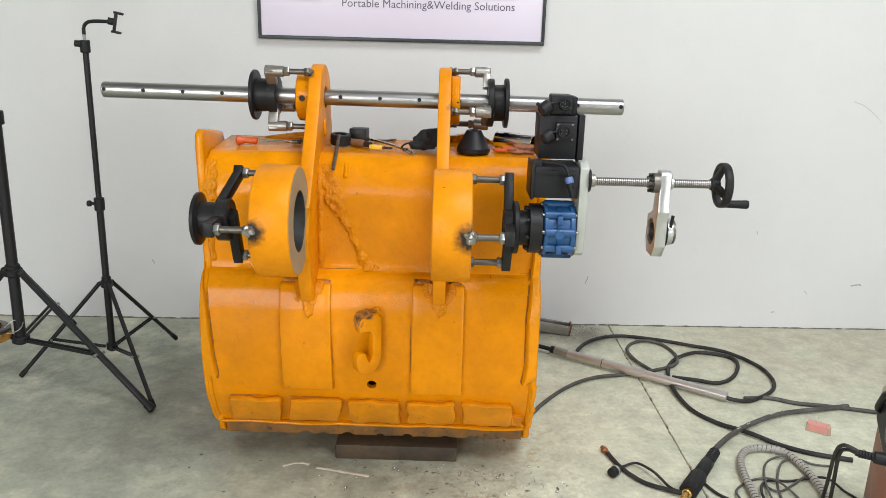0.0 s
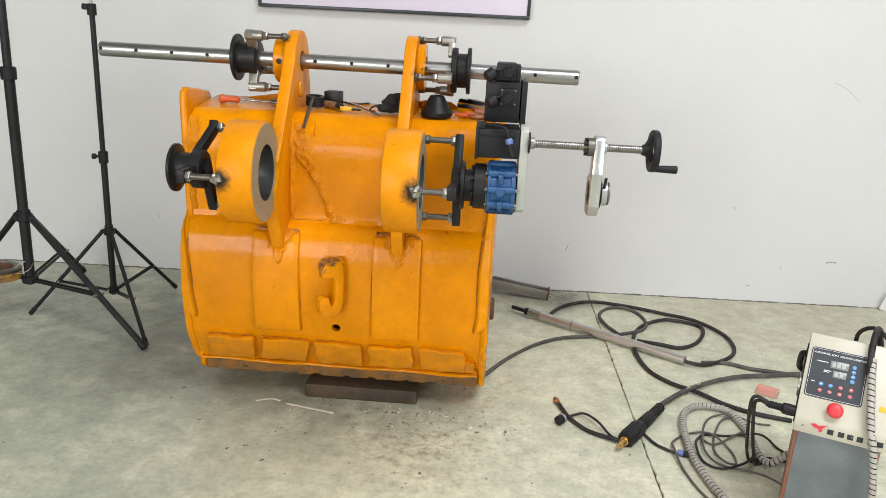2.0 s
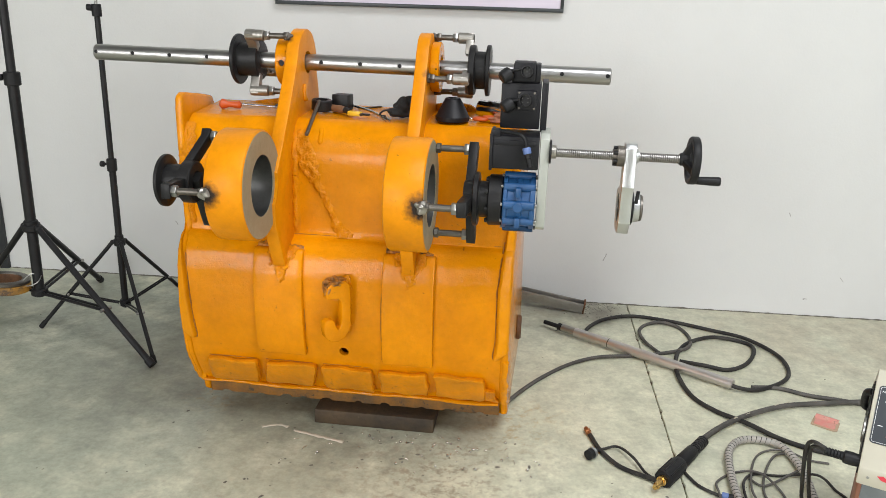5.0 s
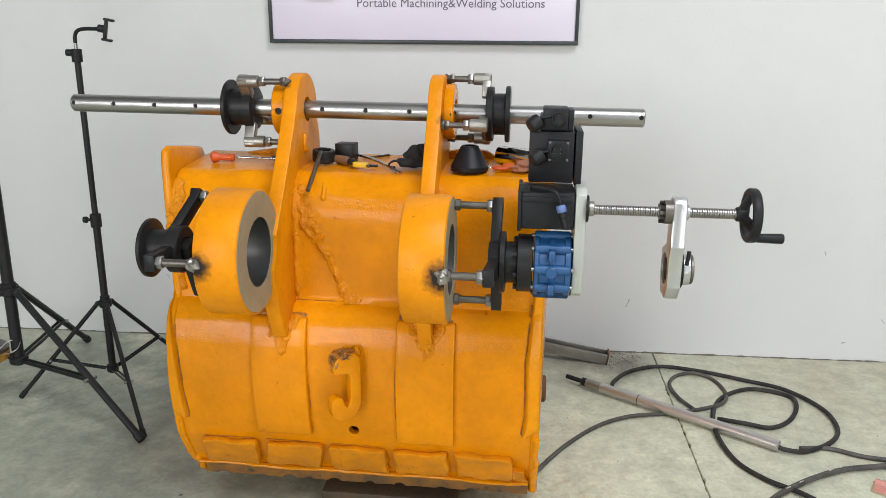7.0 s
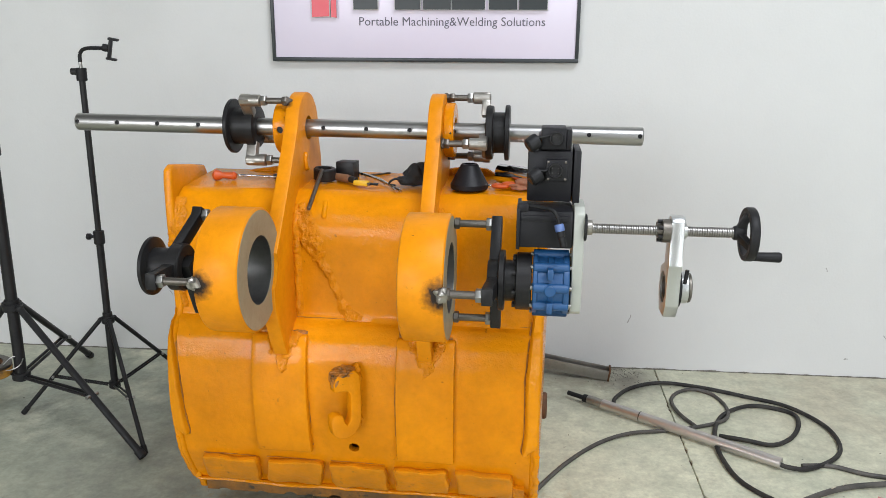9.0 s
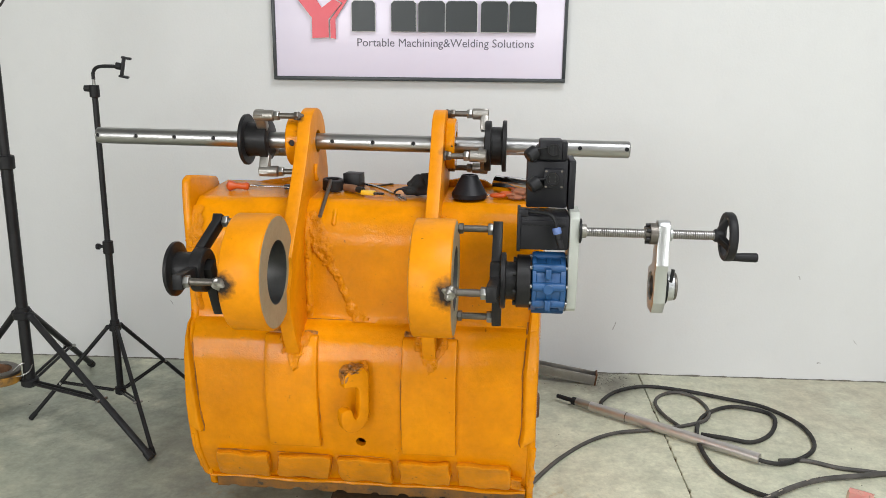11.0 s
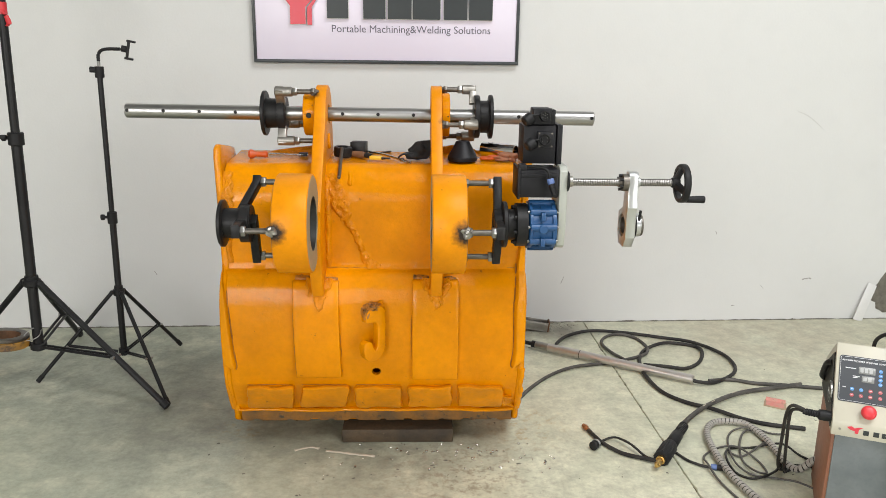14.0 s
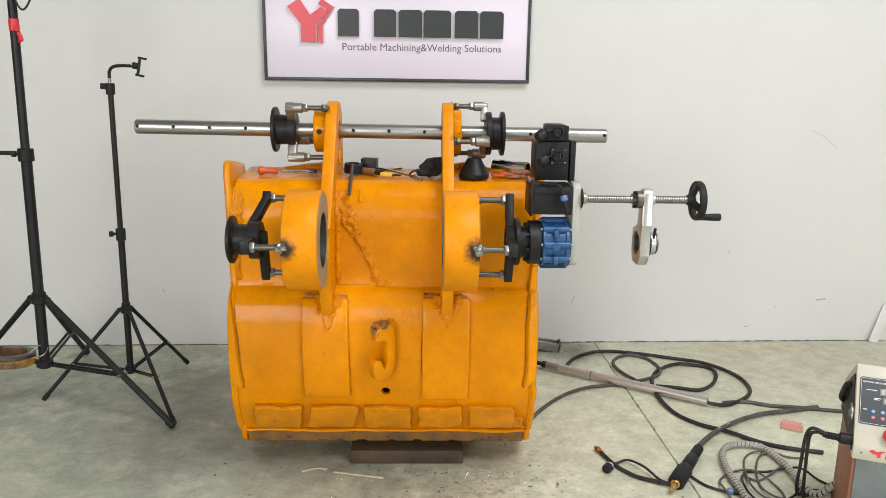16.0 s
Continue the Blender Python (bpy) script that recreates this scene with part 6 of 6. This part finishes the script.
plug = part("side_plug", lip(lathe((0.0, 0.030, 0.372), (-0.2, 0.016, 0.384), [(0, 0), (0, 0.015), (0.018, 0.0165), (0.034, 0.0155), (0.036, 0.012)] + [q for i in range(5) for q in ((0.038 + i * 0.007, 0.0105), (0.042 + i * 0.007, 0.0105), (0.0425 + i * 0.007, 0.0085))] + [(0.078, 0.008), (0.078, 0)], 20)), PLASTIC, box_c, "black ribbed plug")
for d in (0.0, 0.010):
    part("side_lead", lip(tube([(-0.074, 0.022, 0.378 + d * 0.6), (-0.096 - d, 0.034, 0.376 + d), (-0.108 - d, 0.07, 0.34), (-0.100 - d * 1.5, 0.16, 0.20), (-0.09 - d * 2, 0.26, 0.08), (-0.085 - d, 0.33, 0.014), (-0.06, 0.375 + d, 0.008), (0.0, 0.40, 0.008), (0.08, 0.42, 0.008)], 0.0052, 8)), RUBBER, plug, "black lead")
part("back_lead", lip(tube([(0.20, 0.20, 0.53), (0.185, 0.20, 0.575), (0.15, 0.23, 0.585), (0.12, 0.26, 0.55), (0.12, 0.28, 0.48)], 0.006, 8)), RUBBER, box_c, "black lead")
part("front_lead", lip(tube([(0.19, 0.26, 0.48), (0.168, 0.22, 0.580), (0.155, 0.16, 0.600), (0.150, 0.11, 0.562), (0.154, 0.07, 0.508)], 0.0085, 10)), RUBBER, box_c, "black lead")
front = conduit([CM @ Vector(q) for q in ((0.156, 0.098, 0.542), (0.164, 0.046, 0.480), (0.178, -0.002, 0.40), (0.194, -0.020, 0.34), (0.212, -0.024, 0.24), (0.224, -0.03, 0.12), (0.215, -0.05, 0.03), (0.19, -0.10, 0.017))], 0.0100, 0.015, "hanging_conduit", "grey spiral-wrapped leads hanging over the console")

# ---- small things on the floor ----
card = thing("pink_card", "small pink card packet lying on the floor", "card", (1.41, 2.60, 0))
KM = Matrix.Translation((1.408, 2.598, 0)) @ Matrix.Rotation(radians(-30), 4, "Z")
part("sheet", moved(prism("z", [(-0.042, -0.036), (0.030, -0.040), (0.044, -0.030), (0.040, 0.034), (-0.020, 0.040), (-0.044, 0.030)], 0.0, 0.004, 0.001), KM), CARD_EDGE, card, "worn buff card back")
part("print", moved(prism("z", [(-0.034, -0.028), (0.028, -0.033), (0.035, -0.024), (0.030, 0.014), (-0.036, 0.016)], 0.004, 0.0052), KM), CARD, card, "faded pink print")
part("flap", moved(prism("x", [(0.016, 0.0045), (0.030, 0.014), (0.042, 0.010), (0.043, 0.009), (0.030, 0.0125), (0.018, 0.004)], -0.040, 0.036), KM), CARD, card, "curled pink flap")
angle = thing("steel_angle", "scrap of galvanised steel channel lying by the wall", "steel offcut", (0.45, 3.48, 0))
part("channel", join(*[moved(b, Matrix.Translation((0.40, 3.490, 0.0)) @ Matrix.Rotation(radians(-4), 4, "Z") @ Matrix.Rotation(radians(8), 4, "Y")) for b in (box(-0.24, 0.20, -0.028, 0.028, 0.028, 0.033, 0.001), box(-0.24, 0.20, -0.028, -0.024, 0.033, 0.075, 0.001), box(-0.24, 0.20, 0.024, 0.028, 0.033, 0.075, 0.001))]), NICKEL, angle, "galvanised channel")
part("end_plate", moved(box(0.195, 0.203, -0.03, 0.03, 0.028, 0.082, 0.001), Matrix.Translation((0.40, 3.490, 0.0)) @ Matrix.Rotation(radians(-4), 4, "Z") @ Matrix.Rotation(radians(8), 4, "Y")), RUST, angle, "rusty end plate")
solid("white_strip", moved(box(-0.026, 0.026, -0.006, 0.0, 0.0, 0.215, 0.001), Matrix.Translation((2.335, wall_y(2.335) - 0.03, 0.0)) @ Matrix.Rotation(radians(20), 4, "Y") @ Matrix.Rotation(radians(-7), 4, "X")), PAPER, "white plastic trim strip leaning on the wall", "trim strip", (2.335, wall_y(2.335) - 0.03, 0.0))
socket = thing("wall_outlet_hole", "broken grey patch of render low on the wall", "wall damage", (2.53, wall_y(2.53), 0.13))
part("patch", moved(blob((0, 0, 0), 0.11, 0.35, 22, 4, (0.9, 0.08, 1.0)), on_wall(2.52, 0.15)), DUST, socket)


def scatter(name, label, n, seed, make, mat, base, kind="stuff"):
    rnd = random.Random(seed)
    verts, faces = [], []
    for _ in range(n):
        b = make(rnd)
        b.verts.index_update()
        k = len(verts)
        verts += [v.co.copy() for v in b.verts]
        faces += [[k + v.index for v in f.verts] for f in b.faces]
        b.free()
    me = bpy.data.meshes.new(name)
    me.from_pydata(verts, [], faces)
    for p in me.polygons:
        p.use_smooth = True
    me.materials.append(mat)
    return tagged(new(name, me), label, base, kind=kind)


def pellet(rnd):
    while True:
        x, y = rnd.gauss(0.14, 0.24), rnd.gauss(2.20, 0.11)
        if y < 2.285 and -0.7 < x < 0.46:
            break
    r = rnd.uniform(0.0028, 0.0054)
    return blob((x, y, r * 0.8), r, 0.3, 300, 1)


def chip(rnd):
    x, y = (rnd.gauss(-0.15, 0.45), rnd.gauss(2.0, 0.22)) if rnd.random() < 0.55 else (rnd.uniform(-1.9, 1.9), rnd.uniform(1.3, 3.4))
    if -0.38 < x < 0.07 and 2.28 < y < 2.46:
        y -= 0.3
    r = rnd.uniform(0.0012, 0.0042)
    b = blob((0, 0, 0), r, 0.8, 260, 2, (rnd.uniform(0.8, 2.2), 1, 0.13))
    return moved(b, Matrix.Translation((x, y, 0.0006)) @ Matrix.Rotation(rnd.uniform(0, 6.3), 4, "Z"))


def grain(rnd):
    x = rnd.gauss(0.62, 0.09)
    y = wall_y(x) - abs(rnd.gauss(0.03, 0.075))
    r = rnd.uniform(0.0008, 0.0028)
    return blob((x, y, r * 0.4), r, 0.6, 260, 1, (1.3, 1, 0.6))


def swarf(rnd):
    x, y = rnd.gauss(0.0, 0.25), rnd.gauss(2.17, 0.08)
    if y > 2.28:
        y = 2.27
    a = rnd.uniform(0, 6.3)
    q = rnd.uniform(0.006, 0.014)
    return tube([(x + q * i * 0.4 * math.cos(a), y + q * i * 0.4 * math.sin(a), 0.002 + 0.004 * abs(math.sin(i * 2.0))) for i in range(5)], 0.0009, 5, 3)


scatter("steel_pellets", "small bright steel weld pellets scattered on the floor", 40, 11, pellet, STEEL, "debris")
scatter("floor_chips", "dark flecks of dirt and paint on the floor", 110, 12, chip, DUST, "dirt")
scatter("wall_dust", "grey rubble dust swept along the wall", 240, 13, grain, DUST, "dust")
scatter("swarf", "bright curled metal swarf on the floor", 26, 14, swarf, CHROME, "swarf")
solid("putty_strip", tube([(-0.523, 2.240, 0.001), (-0.495, 2.256, 0.001), (-0.465, 2.263, 0.001), (-0.436, 2.255, 0.001)], 0.006, 8, 8, 0.7, 60, 0.35), SMEAR, "pale dried strip of putty on the floor", "putty", (-0.48, 2.25, 0))
solid("putty_strip", tube([(-0.410, 2.236, 0.001), (-0.36, 2.226, 0.001), (-0.30, 2.212, 0.001), (-0.231, 2.197, 0.001)], 0.007, 8, 8, 0.7, 60, 0.35), SMEAR, "pale dried strip of putty on the floor", "putty", (-0.32, 2.21, 0))


def wall_mark(x, z, pts, r):
    m = on_wall(x, z)
    return moved(tube([(u, -0.0002, v) for u, v in pts], r, 6, 6, 0.9, 90), m @ Matrix.Diagonal((1, 0.15, 1, 1)))


marks = join(wall_mark(0.690, 0.235, [(-0.006, -0.018), (0.0, 0.0), (0.004, 0.006), (0.006, 0.020)], 0.0022), wall_mark(2.03, 0.232, [(-0.02, -0.004), (0.0, 0.002), (0.018, 0.004), (0.03, 0.0)], 0.004),
             wall_mark(1.87, 1.128, [(0, 0), (0.05, -0.018), (0.10, -0.052), (0.145, -0.09)], 0.0011), wall_mark(1.50, 0.50, [(0, 0), (0.006, -0.010), (0.008, -0.018)], 0.0018),
             wall_mark(1.63, 0.082, [(0, 0), (0.008, 0.004), (0.018, 0.002)], 0.003), wall_mark(1.78, 0.20, [(0, 0), (0.012, -0.014), (0.018, -0.02)], 0.0015), wall_mark(-1.42, 0.30, [(0, 0), (0.008, -0.010), (0.012, -0.02)], 0.0018))
tagged(solid("wall_scuffs", marks, SCUFF, "dark scuff marks on the white wall", "scuff marks"), kind="stuff")
